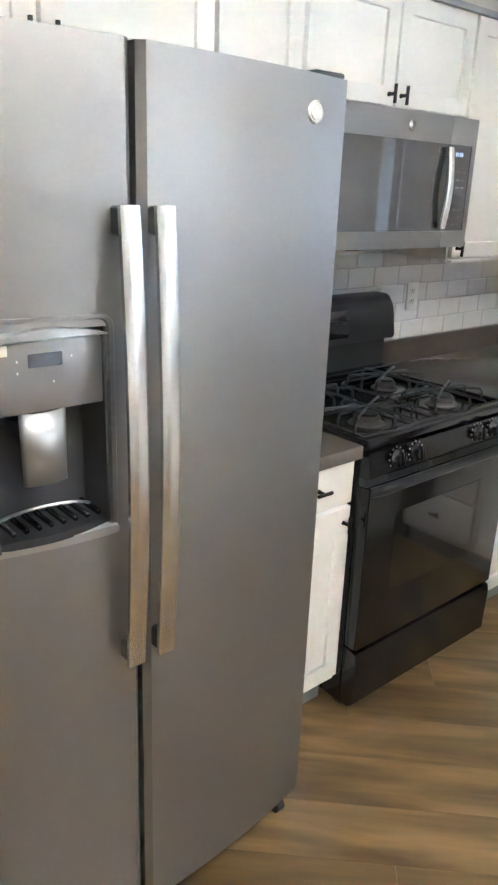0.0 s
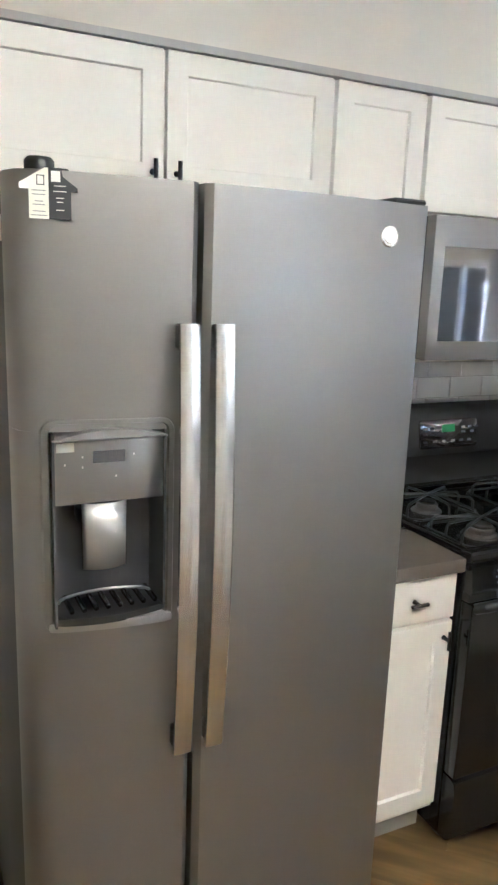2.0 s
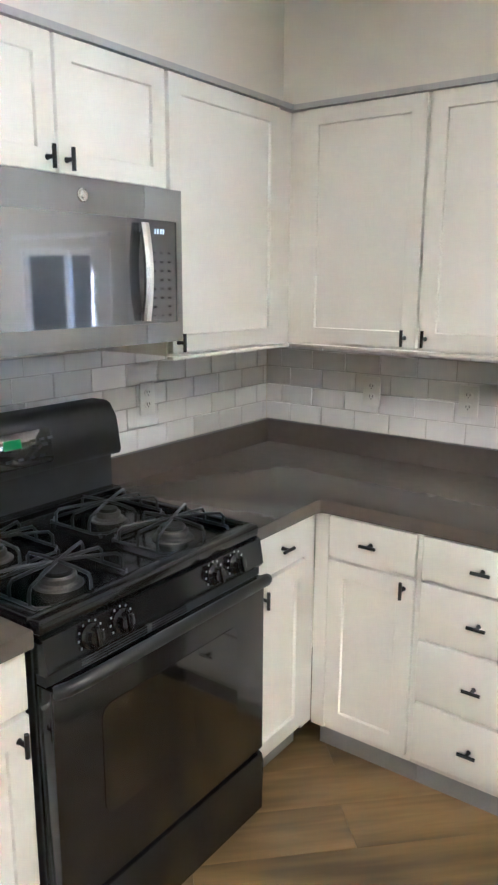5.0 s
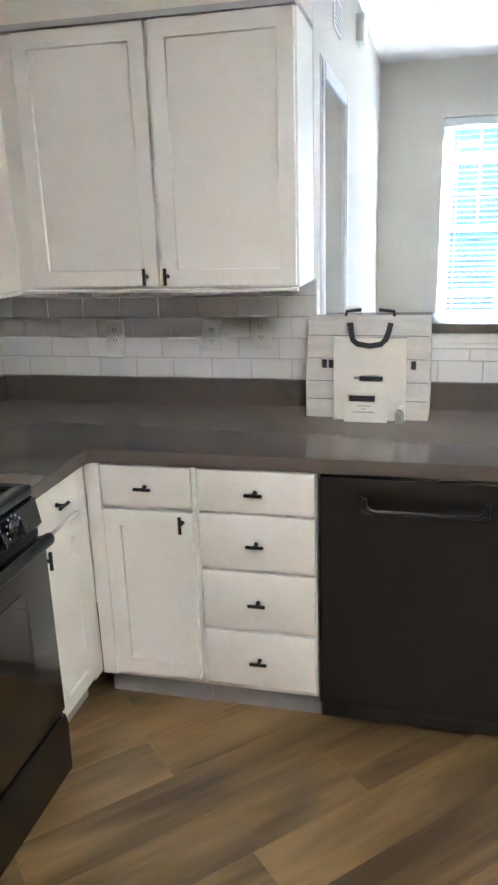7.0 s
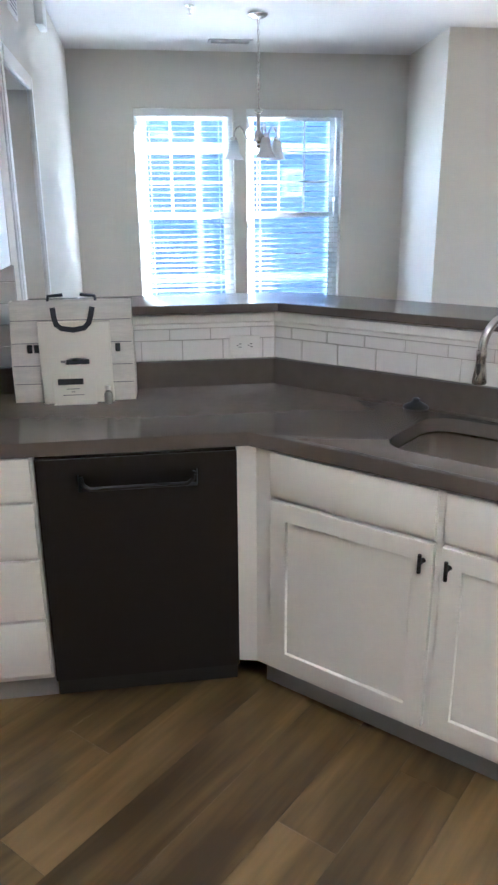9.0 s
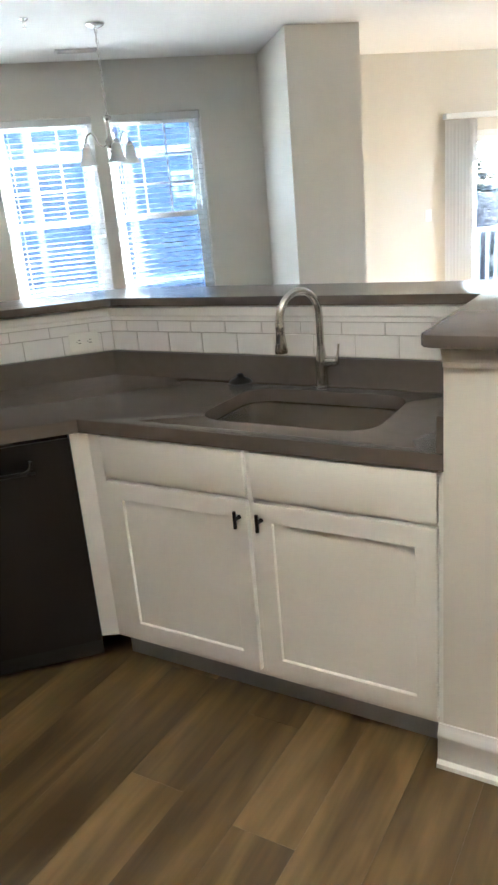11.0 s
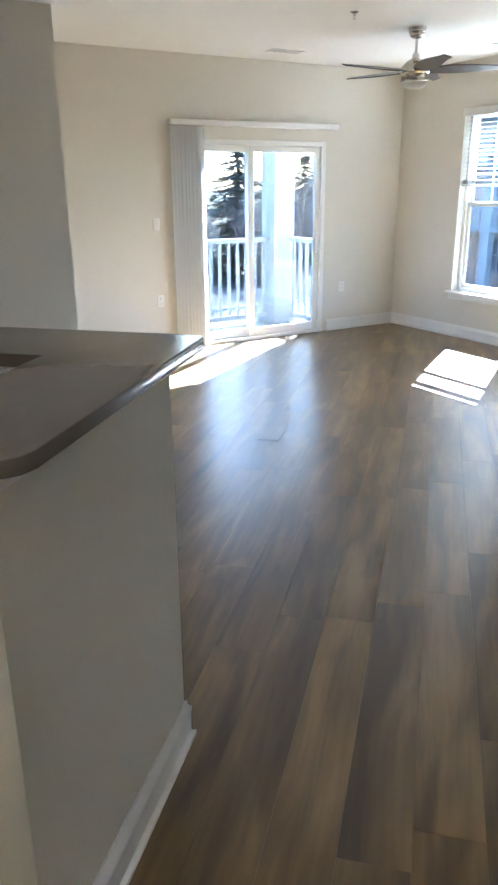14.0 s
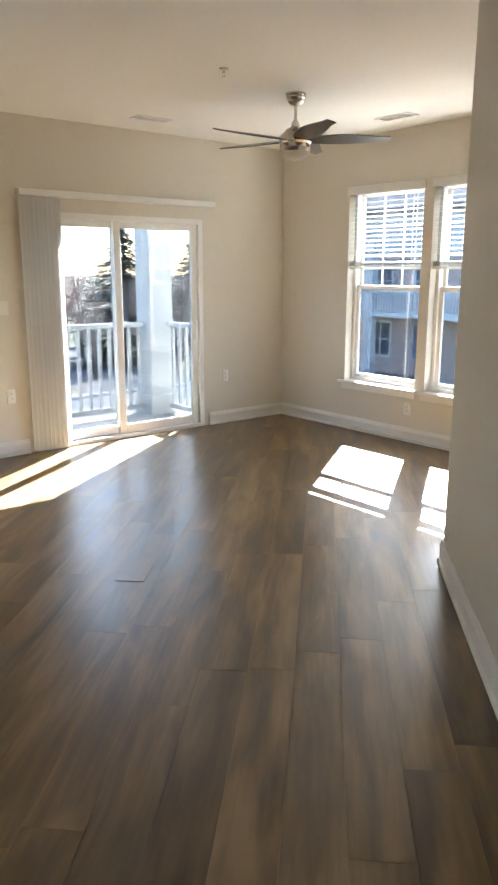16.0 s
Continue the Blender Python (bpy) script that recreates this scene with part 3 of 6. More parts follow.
# doorway behind the kitchen stays closed; low plates on the walls
def socket_plate(name, at, kind="outlet", label="", wide=False):
    root = thing(name, label or ("white duplex outlet with a cover plate on the wall" if kind == "outlet" else "white light switch with a cover plate"), kind, at, "wall plates")
    w, h = (0.115, 0.072) if wide else (0.072, 0.115)
    bm = bmesh.new()
    plate(bm, rounded(-w / 2, w / 2, -h / 2, h / 2, 0.006, 3), -0.006, 0, 0.002)
    part("cover_plate", bm, PLASTIC, root)
    if kind == "outlet":
        for s in (-1, 1):
            bm = bmesh.new()
            ctr = (s * 0.021, 0) if wide else (0, s * 0.021)
            plate(bm, [(ctr[0] + 0.0165 * math.cos(2 * math.pi * i / 14), ctr[1] + 0.014 * math.sin(2 * math.pi * i / 14)) for i in range(14)], -0.0085, -0.006)
            rec = part("receptacle", bm, PLASTIC, root)
            bm = bmesh.new()
            for dx, dz, hh in ((-0.006, 0.003, 0.005), (0.006, 0.003, 0.004), (0, -0.007, 0.0025)):
                if wide:
                    box(bm, ctr[0] + dz - hh, ctr[0] + dz + hh, -0.0092, -0.0082, dx - 0.0012, dx + 0.0012)
                else:
                    box(bm, dx - 0.0012, dx + 0.0012, -0.0092, -0.0082, ctr[1] + dz - hh, ctr[1] + dz + hh)
            part("slots", bm, BLACK_M, rec)
    else:
        bx("toggle", PLASTIC, root, -0.005, 0.005, -0.018, -0.006, -0.004, 0.014, 0.002)
    return root


EAST = lambda y, z: pose(XE, y, z, 0, 0, -90)
socket_plate("light_switch", EAST(-5.798, 1.231), "switch")
socket_plate("wall_outlet", EAST(-5.806, 0.503))
socket_plate("wall_outlet", EAST(-8.05, 0.485))
socket_plate("wall_outlet", pose(4.067, YS, 0.30, 0, 0, 180))
socket_plate("wall_outlet", pose(0.785, -5.380, 0.40, 0, 0, 135))
socket_plate("wall_outlet", pose(1.003, -0.004, 1.191))
socket_plate("wall_outlet", pose(1.741, -0.505, 1.175, 0, 0, -90))
socket_plate("wall_outlet", pose(1.741, -0.891, 1.175, 0, 0, -90))
socket_plate("wall_outlet", pose(1.741, -1.079, 1.19, 0, 0, -90))
socket_plate("wall_outlet", pose(1.741, -2.098, 1.064, 0, 0, -90), wide=True)


# ---- kitchen ----
def pull(parent, x, z, y, upright):
    """Small black T-shaped pull."""
    bm = bmesh.new()
    r, h = 0.0055, 0.027
    a = ((x, y - 0.026, z - h), (x, y - 0.026, z + h)) if upright else ((x - h, y - 0.026, z), (x + h, y - 0.026, z))
    tube(bm, a, r, 10)
    tube(bm, [(x, y, z), (x, y - 0.006, z), (x, y - 0.026, z)], [0.0075, 0.0055, 0.0055], 10)
    return part("handle", bm, HARDWARE, parent, "small black T-shaped pull")


def shaker(parent, name, x0, x1, z0, z1, y, rail=0.057, pull_at=None, upright=True):
    """Framed cabinet door, front at y - 0.02."""
    bm = bmesh.new()
    t, c, k = 0.02, 0.0015, 0.004
    loops = []
    for dx, yy in ((0, y), (0, y - t + c), (c, y - t), (rail - 0.001, y - t), (rail, y - t + 0.001), (rail + k * 0.3, y - t + 0.010)):
        loops.append([bm.verts.new(q) for q in ((x0 + dx, yy, z0 + dx), (x1 - dx, yy, z0 + dx), (x1 - dx, yy, z1 - dx), (x0 + dx, yy, z1 - dx))])
    for p0, p1 in zip(loops, loops[1:]):
        for i in range(4):
            bm.faces.new((p0[i], p0[(i + 1) % 4], p1[(i + 1) % 4], p1[i]))
    bm.faces.new(loops[-1]), bm.faces.new(loops[0][::-1])
    d = part(name, bm, CAB, parent)
    if pull_at:
        pull(d, pull_at[0], pull_at[1], y - t, upright)
    return d


def slab(parent, x0, x1, z0, z1, y, with_pull=True):
    d = bx("drawer_front", CAB, parent, x0, x1, y - 0.02, y, z0, z1, 0.0025, 2)
    if with_pull:
        pull(d, (x0 + x1) / 2, (z0 + z1) / 2, y - 0.02, False)
    return d


FY = -0.615        # face frames of base units; fronts stand 2 cm proud
DZ0, DZ1, DD0, DD1 = 0.735, 0.868, 0.132, 0.722


def base_body(root, x0, x1, depth=-FY, toe=True):
    bm = bmesh.new()
    box(bm, x0, x1, -depth, -0.004, 0.105, 0.872)
    part("body", bm, CAB, root, smooth=0)
    if toe:
        bx("toe_kick", TOE, root, x0, x1, -depth + 0.055, -depth + 0.065, 0.0, 0.104, 0)


GB = "white base cabinets"
c = thing("base_cabinet", "narrow white base cabinet with drawer and door beside the range", "cabinet", ON_A(-0.308), GB)
base_body(c, 0.0, 0.302)
slab(c, 0.012, 0.296, DZ0, DZ1, FY)
shaker(c, "door", 0.012, 0.296, DD0, DD1, FY, 0.055, (0.268, 0.675))
c = thing("base_cabinet", "narrow white corner base cabinet with one drawer and a framed door", "cabinet", ON_A(0.765), GB)
base_body(c, 0.0, 0.365)
slab(c, 0.022, 0.300, DZ0, DZ1, FY)
shaker(c, "door", 0.022, 0.300, DD0, DD1, FY, 0.052, (0.052, 0.675))
bx("filler", CAB, c, 0.302, 0.365, FY - 0.012, FY, 0.11, 0.87, 0.001)
c = thing("base_cabinet", "white base cabinet with a drawer over a framed door", "cabinet", ON_B(-0.636), GB)
base_body(c, 0.0, 0.364)
bx("filler", CAB, c, 0.0, 0.05, FY - 0.012, FY, 0.11, 0.87, 0.001)
slab(c, 0.055, 0.350, DZ0, DZ1, FY)
shaker(c, "door", 0.055, 0.350, DD0, DD1, FY, 0.055, (0.318, 0.690))
c = thing("drawer_cabinet", "white base cabinet with a bank of four drawers", "cabinet", ON_B(-1.002), GB)
base_body(c, 0.0, 0.372)
for z0, z1 in ((0.735, 0.868), (0.545, 0.725), (0.335, 0.535), (0.132, 0.325)):
    slab(c, 0.006, 0.366, z0, z1, FY)

# dishwasher
dw = thing("dishwasher", "black stainless built-in dishwasher below the counter", "dishwasher", ON_B(-1.379))
bx("tub", BLACK_M, dw, 0.004, 0.602, -0.59, -0.02, 0.02, 0.868, 0)
bm = bmesh.new()
x0, x1, zt, zh, zl = 0.004, 0.603, 0.862, 0.812, 0.756
yf = -0.638
box(bm, x0, x1, yf, -0.592, 0.105, zl)
box(bm, x0, 0.125, yf, -0.592, zl, zt)
box(bm, 0.482, x1, yf, -0.592, zl, zt)
box(bm, 0.125, 0.482, yf, -0.592, zh, zt)
box(bm, 0.125, 0.482, -0.606, -0.592, zl, zh)
door = part("door", bm, DWBLACK, dw)
bm = bmesh.new()
tube(bm, [(0.135, yf - 0.001, 0.804), (0.14, yf - 0.004, 0.779), (0.16, yf - 0.006, 0.766), (0.45, yf - 0.006, 0.766), (0.468, yf - 0.004, 0.779), (0.472, yf - 0.001, 0.804)], 0.0065, 8)
part("pocket_handle", bm, DWBLACK, door, "curved lip of the pocket handle")
bx("control_strip", BLACK, door, 0.006, 0.60, -0.636, -0.600, 0.8625, 0.872, 0.001)
bx("toe_panel", BLACK_M, dw, 0.01, 0.597, -0.555, -0.545, 0.0, 0.104, 0.001)
for i in range(7):
    bx("button", BLACK_M, door, 0.16 + 0.04 * i, 0.178 + 0.04 * i, -0.632, -0.622, 0.872, 0.8745, 0.0005)

# sink base along the diagonal: e from -0.63 down to -1.842
SB = -0.655
c = thing("sink_cabinet", "white sink base cabinet with two false fronts and two framed doors", "cabinet", ON_S(SB), GB)
SFY = -0.565
L1 = -W2B + SB
bm = bmesh.new()
box(bm, 0.0, L1 - 0.004, SFY, SFY + 0.02, 0.105, 0.872)
box(bm, L1 - 0.024, L1 - 0.004, SFY + 0.02, -0.02, 0.105, 0.66)
box(bm, 0.0, 0.02, SFY + 0.02, SFY + 0.25, 0.105, 0.66)
part("body", bm, CAB, c, smooth=0)
bx("toe_kick", TOE, c, 0, L1 - 0.004, SFY + 0.055, SFY + 0.065, 0, 0.104, 0)
mid = 0.606
slab(c, 0.066, mid - 0.012, DZ0 - 0.008, DZ1, SFY, False)
slab(c, mid + 0.012, L1 - 0.02, DZ0 - 0.008, DZ1, SFY, False)
shaker(c, "door", 0.066, mid - 0.012, DD0, DD1 - 0.01, SFY, 0.058, (mid - 0.038, 0.660))
shaker(c, "door", mid + 0.012, L1 - 0.02, DD0, DD1 - 0.01, SFY, 0.058, (mid + 0.036, 0.660))
# angled filler between the dishwasher and the sink base
fa, fb = (1.132, -1.984), en(SB, SINK_N + SFY)
bm = bmesh.new()
prism(bm, [fa, fb, en(SB, SINK_N + SFY + 0.02), (1.16, -1.984)], 0.105, 0.872)
tagged(part("cabinet_filler", bm, CAB, smooth=0), "white angled filler panel beside the dishwasher", "cabinet panel")

# worktops
CT0, CT1 = 0.874, 0.915
bm = bmesh.new()
prism(bm, [(-0.308, -0.002), (-0.308, -0.655), (-0.004, -0.655), (-0.004, -0.002)], CT0, CT1, 0.003)
tagged(part("counter_top", bm, QUARTZ), "short grey-brown quartz counter between fridge and range", "countertop")

SK = (-1.600, -1.020, 2.325, 2.700)   # sink hole in e and n
FRONT = 2.209
ins = 1.744 - math.sqrt(2) * (SINK_N - 0.001)
hole = [en(e, n) for e, n in rounded(*SK, 0.09, 6)]
outer = [(0.764, -0.002), (0.764, -0.655), (1.085, -0.655), (1.100, -0.662), (1.108, -0.680), (1.108, 1.108 - math.sqrt(2) * FRONT), en(W2B + 0.002, FRONT), en(W2B + 0.002, SINK_N - 0.001), (1.744, ins), (1.744, -0.002)]
bm = bmesh.new()
for z in (CT0, CT1):
    rings = []
    for loop in (outer, hole):
        vs = [bm.verts.new((x, y, z)) for x, y in loop]
        rings.append([bm.edges.new((vs[i], vs[(i + 1) % len(vs)])) for i in range(len(vs))])
    bmesh.ops.triangle_fill(bm, use_beauty=True, use_dissolve=False, edges=rings[0] + rings[1])
bm.verts.ensure_lookup_table()
half = len(bm.verts) // 2
for start, n in ((0, len(outer)), (len(outer), len(hole))):
    for i in range(n):
        a, b = start + i, start + (i + 1) % n
        bm.faces.new((bm.verts[a], bm.verts[b], bm.verts[b + half], bm.verts[a + half]))
bm.normal_update()
edge = [e for e in bm.edges if all(abs(v.co.z - CT1) < 1e-5 for v in e.verts) and len(e.link_faces) == 2 and abs(e.link_faces[0].normal.z - e.link_faces[1].normal.z) > 0.5]
bmesh.ops.bevel(bm, geom=edge, offset=0.003, segments=2, affect="EDGES", profile=0.5)
tagged(part("counter_top", bm, QUARTZ), "continuous grey-brown quartz counter bending round the corner to the sink", "countertop")

SPZ = 1.013
bm = bmesh.new()
sp = 0.022
box(bm, -0.308, -0.004, -sp, -0.001, CT1 + 0.0005, SPZ, 0.0015)
tagged(part("back_splash", bm, QUARTZ), "low grey-brown quartz upstand behind the short counter", "upstand")
bm = bmesh.new()
c_in, c_out = 1.745 - sp, 1.7445
nn_in, nn_out = SINK_N - sp, SINK_N - 0.0005
prism(bm, [(0.765, -sp), (0.765, -0.001), (c_out, -0.001), (c_out, c_out - math.sqrt(2) * nn_out), en(W2B + 0.002, nn_out), en(W2B + 0.002, nn_in), (c_in, c_in - math.sqrt(2) * nn_in), (c_in, -sp)], CT1 + 0.0005, SPZ, 0.0015, 1)
tagged(part("back_splash", bm, QUARTZ), "low grey-brown quartz upstand along the counter's back", "upstand")
bm = bmesh.new()
prism(bm, [en(W2B + 0.002, FRONT + 0.012), en(W2B + 0.002, nn_in - 0.001), en(W2B + 0.022, nn_in - 0.001), en(W2B + 0.022, FRONT + 0.012)], CT1 + 0.0005, SPZ, 0.0015, 1)
tagged(part("side_splash", bm, QUARTZ), "low grey-brown quartz upstand at the counter's end", "upstand")

# sink, faucet and stopper
sink = thing("kitchen_sink", "undermount stainless steel sink with rounded corners", "sink", pose(0, 0, 0))
bm = bmesh.new()
e0, e1, n0, n1 = SK
rings = []
for dz, inset, rr in ((0.872, -0.006, 0.095), (0.868, 0.0, 0.09), (0.72, 0.008, 0.085), (0.69, 0.02, 0.075), (0.682, 0.05, 0.06), (0.678, 0.14, 0.04)):
    rings.append([bm.verts.new((*en(e, n), dz)) for e, n in rounded(e0 + inset, e1 - inset, n0 + inset, n1 - inset, rr, 6)])
for a, b in zip(rings, rings[1:]):
    for i in range(len(a)):
        bm.faces.new((a[i], a[(i + 1) % len(a)], b[(i + 1) % len(b)], b[i]))
bm.faces.new(rings[-1])
bowl = part("bowl", bm, STEEL, sink)
sol = bowl.modifiers.new("thick", "SOLIDIFY")
sol.thickness, sol.offset = 0.002, 1
bm = bmesh.new()
dx, dy = en((e0 + e1) / 2, (n0 + n1) / 2)
lathe(bm, [(0.045, 0.679), (0.045, 0.683), (0.035, 0.684), (0.030, 0.681), (0.012, 0.681), (0.012, 0.686)], dx, dy, 20)
part("drain", bm, BRUSHED, sink)

fx, fy = 1.062, -2.845
fau = thing("kitchen_faucet", "brushed nickel pull-down faucet with a high arched spout", "faucet", pose(fx, fy, CT1, 0, 0, -135))
bm = bmesh.new()
lathe(bm, [(0.027, 0), (0.027, 0.006), (0.021, 0.010), (0.0205, 0.075), (0.022, 0.080), (0.022, 0.100), (0.016, 0.118), (0.0125, 0.150)], seg=20)
part("base", bm, STEEL, fau)
bm = bmesh.new()
R = 0.088
arc = [(0, 0, 0.12), (0, 0, 0.19), (0, 0, 0.250)] + [(0, -R + R * math.cos(radians(a)), 0.250 + R * math.sin(radians(a))) for a in range(15, 181, 15)]
arc = [(-q[1] * -0.35, q[1] * 0.94, q[2]) for q in arc]
tube(bm, arc, 0.0125, 14)
part("spout", bm, STEEL, fau)
ex, ey, ez = arc[-1]
bm = bmesh.new()
lathe(bm, [(0.0135, 0), (0.015, -0.004), (0.015, -0.020), (0.0135, -0.024), (0.016, -0.05), (0.0215, -0.092), (0.0195, -0.098), (0.010, -0.098)], ex, ey, 18, Matrix.Translation((0, 0, ez)))
head = part("spray_head", bm, STEEL, fau)
bx("spray_button", BLACK_M, head, ex - 0.006, ex + 0.006, ey - 0.0215, ey - 0.012, ez - 0.066, ez - 0.036, 0.002)
bm = bmesh.new()
tube(bm, [(0.015, 0, 0.088), (0.045, 0, 0.090), (0.058, 0, 0.092)], [0.016, 0.015, 0.013], 14)
tube(bm, [(0.056, 0, 0.092), (0.060, 0.004, 0.120), (0.062, 0.008, 0.150)], [0.005, 0.0045, 0.004], 8)
part("lever", bm, STEEL, fau)
st = thing("sink_stopper", "black rubber drain stopper resting on the counter", "stopper", pose(1.285, -2.612, CT1))
bm = bmesh.new()
lathe(bm, [(0.042, 0), (0.044, 0.006), (0.038, 0.012), (0.02, 0.020), (0.012, 0.026), (0.012, 0.034), (0.006, 0.037)], seg=20)
part("plug", bm, BLACK_M, st)

# wall cabinets
UB, UT, UY = 1.375, 2.154, -0.302
GU = "white wall cabinets"


def wall_cab(at, w, z0, doors, label, depth=-UY):
    root = thing("wall_cabinet", label, "cabinet", at, GU)
    bm = bmesh.new()
    box(bm, 0.0005, w - 0.0005, -depth, -0.001, z0, UT + 0.008)
    part("body", bm, CAB, root, smooth=0)
    for x0, x1, px in doors:
        shaker(root, "door", x0, x1, z0 + 0.008, UT + 0.006, -depth, 0.052, (px, z0 + 0.040))
    return root


wall_cab(ON_A(-1.700), 0.458, 1.845, [(0.006, 0.452, 0.425)], "short white wall cabinet with a framed door beside the fridge uppers")
wall_cab(ON_A(-1.240), 0.935, 1.845, [(0.006, 0.463, 0.437), (0.473, 0.929, 0.498)], "short white wall cabinet with two framed doors above the fridge")
wall_cab(ON_A(-0.304), 0.304, UB, [(0.008, 0.296, 0.270)], "narrow white wall cabinet with a framed door beside the microwave")
wall_cab(ON_A(0.002), 0.782, 1.842, [(0.008, 0.387, 0.362), (0.397, 0.776, 0.420)], "short white wall cabinet with two framed doors above the microwave")
wall_cab(ON_A(0.786), 0.957, UB, [(0.008, 0.560, 0.032)], "tall white corner wall cabinet with a framed door")
wall_cab(ON_B(-0.3025), 0.9725, UB, [(0.070, 0.510, 0.470), (0.524, 0.965, 0.542)], "white wall cabinet with two framed doors beside the dining opening")
# trim strip below the soffit; its grey stands in for the shadow line
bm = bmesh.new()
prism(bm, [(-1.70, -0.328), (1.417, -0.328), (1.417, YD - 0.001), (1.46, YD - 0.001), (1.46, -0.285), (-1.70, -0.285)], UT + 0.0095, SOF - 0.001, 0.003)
tagged(part("cabinet_trim", bm, CAB_SHADE), "slim trim strip along the top of the wall cabinets, its shade painted in grey", "trim")
bm = bmesh.new()
box(bm, 0.79, 1.42, -0.325, -0.300, UB - 0.012, UB - 0.001, 0.001)
box(bm, 1.420, 1.445, -1.272, -0.325, UB - 0.012, UB - 0.001, 0.001)
tagged(part("cabinet_light_rail", bm, CAB), "thin white rail under the wall cabinets", "trim")

# refrigerator
FRY = 0.018
fr = thing("refrigerator", "slate-grey side-by-side refrigerator with a water dispenser in its door", "refrigerator", pose(0, FRY, 0))
FX0, FXM, FX1 = -1.216, -0.911, -0.394
bx("case", SLATE_D, fr, FX0 + 0.004, FX1 - 0.004, -0.800, -0.055, 0.03, 1.775, 0.006, 2, "dark grey textured metal case")
bx("grille", BLACK_M, fr, FX0 + 0.01, FX1 - 0.01, -0.815, -0.802, 0.015, 0.085, 0.002)


def bulge(x):
    return -0.882 - 0.045 * (1 - ((x + 0.815) / 0.421) ** 2)


def door_slice(bm, x0, x1, z0, z1, r0=0.0, r1=0.0, n=14):
    pts = []
    for i in range(n + 1):
        x = x0 + (x1 - x0) * i / n
        y = bulge(x)
        if r0 and x - x0 < r0:
            y += r0 - math.sqrt(max(0, r0 * r0 - (r0 - (x - x0)) ** 2))
        if r1 and x1 - x < r1:
            y += r1 - math.sqrt(max(0, r1 * r1 - (r1 - (x1 - x)) ** 2))
        pts.append((x, y))
    prism(bm, pts + [(x1, -0.806), (x0, -0.806)], z0, z1)


ZD0, ZD1 = 0.095, 1.798
DX0, DX1, DZA, DZB = -1.164, -0.964, 1.034, 1.382
bm = bmesh.new()
door_slice(bm, FX0, FXM, ZD0, DZA, 0.045, 0.012, 24)
door_slice(bm, FX0, FXM, DZB, ZD1, 0.045, 0.012, 24)
door_slice(bm, FX0, DX0, DZA, DZB, 0.045, 0, 16)
door_slice(bm, DX1, FXM, DZA, DZB, 0, 0.012, 8)
ld = part("freezer_door", bm, SLATE, fr)
bm = bmesh.new()
door_slice(bm, FXM + 0.011, FX1, ZD0, ZD1, 0.012, 0.016, 40)
rd = part("fridge_door", bm, SLATE, fr)


def fridge_handle(parent, x):
    bm = bmesh.new()
    N = 22
    rows = []
    for i in range(N + 1):
        u = i / N
        z = 0.754 + (1.567 - 0.754) * u
        y = -0.960 - 0.018 * math.sin(math.pi * u)
        w = 0.0175 + 0.0010 * math.sin(math.pi * u)
        rows.append([bm.verts.new(q) for q in ((x - w, y + 0.010, z), (x - w, y + 0.002, z), (x - w + 0.004, y, z), (x + w - 0.004, y, z), (x + w, y + 0.002, z), (x + w, y + 0.010, z))])
    for a, b in zip(rows, rows[1:]):
        for k in range(6):
            bm.faces.new((a[k], a[(k + 1) % 6], b[(k + 1) % 6], b[k]))
    bm.faces.new(rows[0][::-1]), bm.faces.new(rows[-1])
    h = part("handle", bm, BRUSHED, parent, "long bowed brushed-steel bar handle")
    for z in (0.778, 1.543):
        bx("standoff", SLATE_D, h, x - 0.013, x + 0.013, -0.958, -0.915, z - 0.022, z + 0.022, 0.004)
    return h


fridge_handle(ld, -0.939)
fridge_handle(rd, -0.874)
# dispenser
bm = bmesh.new()
yb = -0.835
xm = (DX0 + DX1) / 2
box(bm, DX0, DX1, yb, yb + 0.01, DZA, DZB)
part("recess_back", bm, SLATE_D, ld)
bm = bmesh.new()
pts = [(DX0 + 0.004, 1.256), (DX1 - 0.004, 1.256), (DX1 - 0.004, 1.363), (DX1 - 0.012, 1.371), (DX0 + 0.012, 1.371), (DX0 + 0.004, 1.363)]
plate(bm, pts, -0.912, -0.846, 0.002)
cp = part("control_panel", bm, SLATE, ld, "smooth grey dispenser panel with a dark display")
bx("display", DARKGLASS, cp, xm - 0.030, xm + 0.026, -0.9135, -0.9115, 1.327, 1.348, 0.0005)
bx("sticker", PAPER, cp, DX0 + 0.008, DX0 + 0.038, -0.9130, -0.9115, 1.349, 1.365, 0)
for i, (a, z) in enumerate(((-0.048, 1.339), (-0.048, 1.321), (0.042, 1.339), (0.010, 1.302), (-0.078, 1.327))):
    bx("icon", PLASTIC, cp, xm + a - 0.0012, xm + a + 0.0012, -0.9128, -0.9115, z - 0.0018, z + 0.0018, 0)
for x in (DX0, DX1 - 0.004):
    bx("recess_side", SLATE_D, ld, x, x + 0.004, -0.918, yb, DZA, DZB, 0)
arch = [(DX0 + (DX1 - DX0) * i / 12, 1.372 + 0.016 * math.sin(math.pi * i / 12)) for i in range(13)]
bm = bmesh.new()
plate(bm, [(DX1, 1.370), (DX0, 1.370)] + arch, -0.928, -0.905, 0.002)
part("arched_brow", bm, SLATE, ld, "arched brow above the dispenser")
bm = bmesh.new()
rows = []
for z, k in ((1.255, 0.040), (1.20, 0.039), (1.134, 0.038)):
    rows.append([(xm - 0.010 + k * a / 5, -0.905 - 0.014 * math.cos(a * 0.28), z) for a in range(-5, 6)])
vs = [[bm.verts.new(q) for q in r] for r in rows]
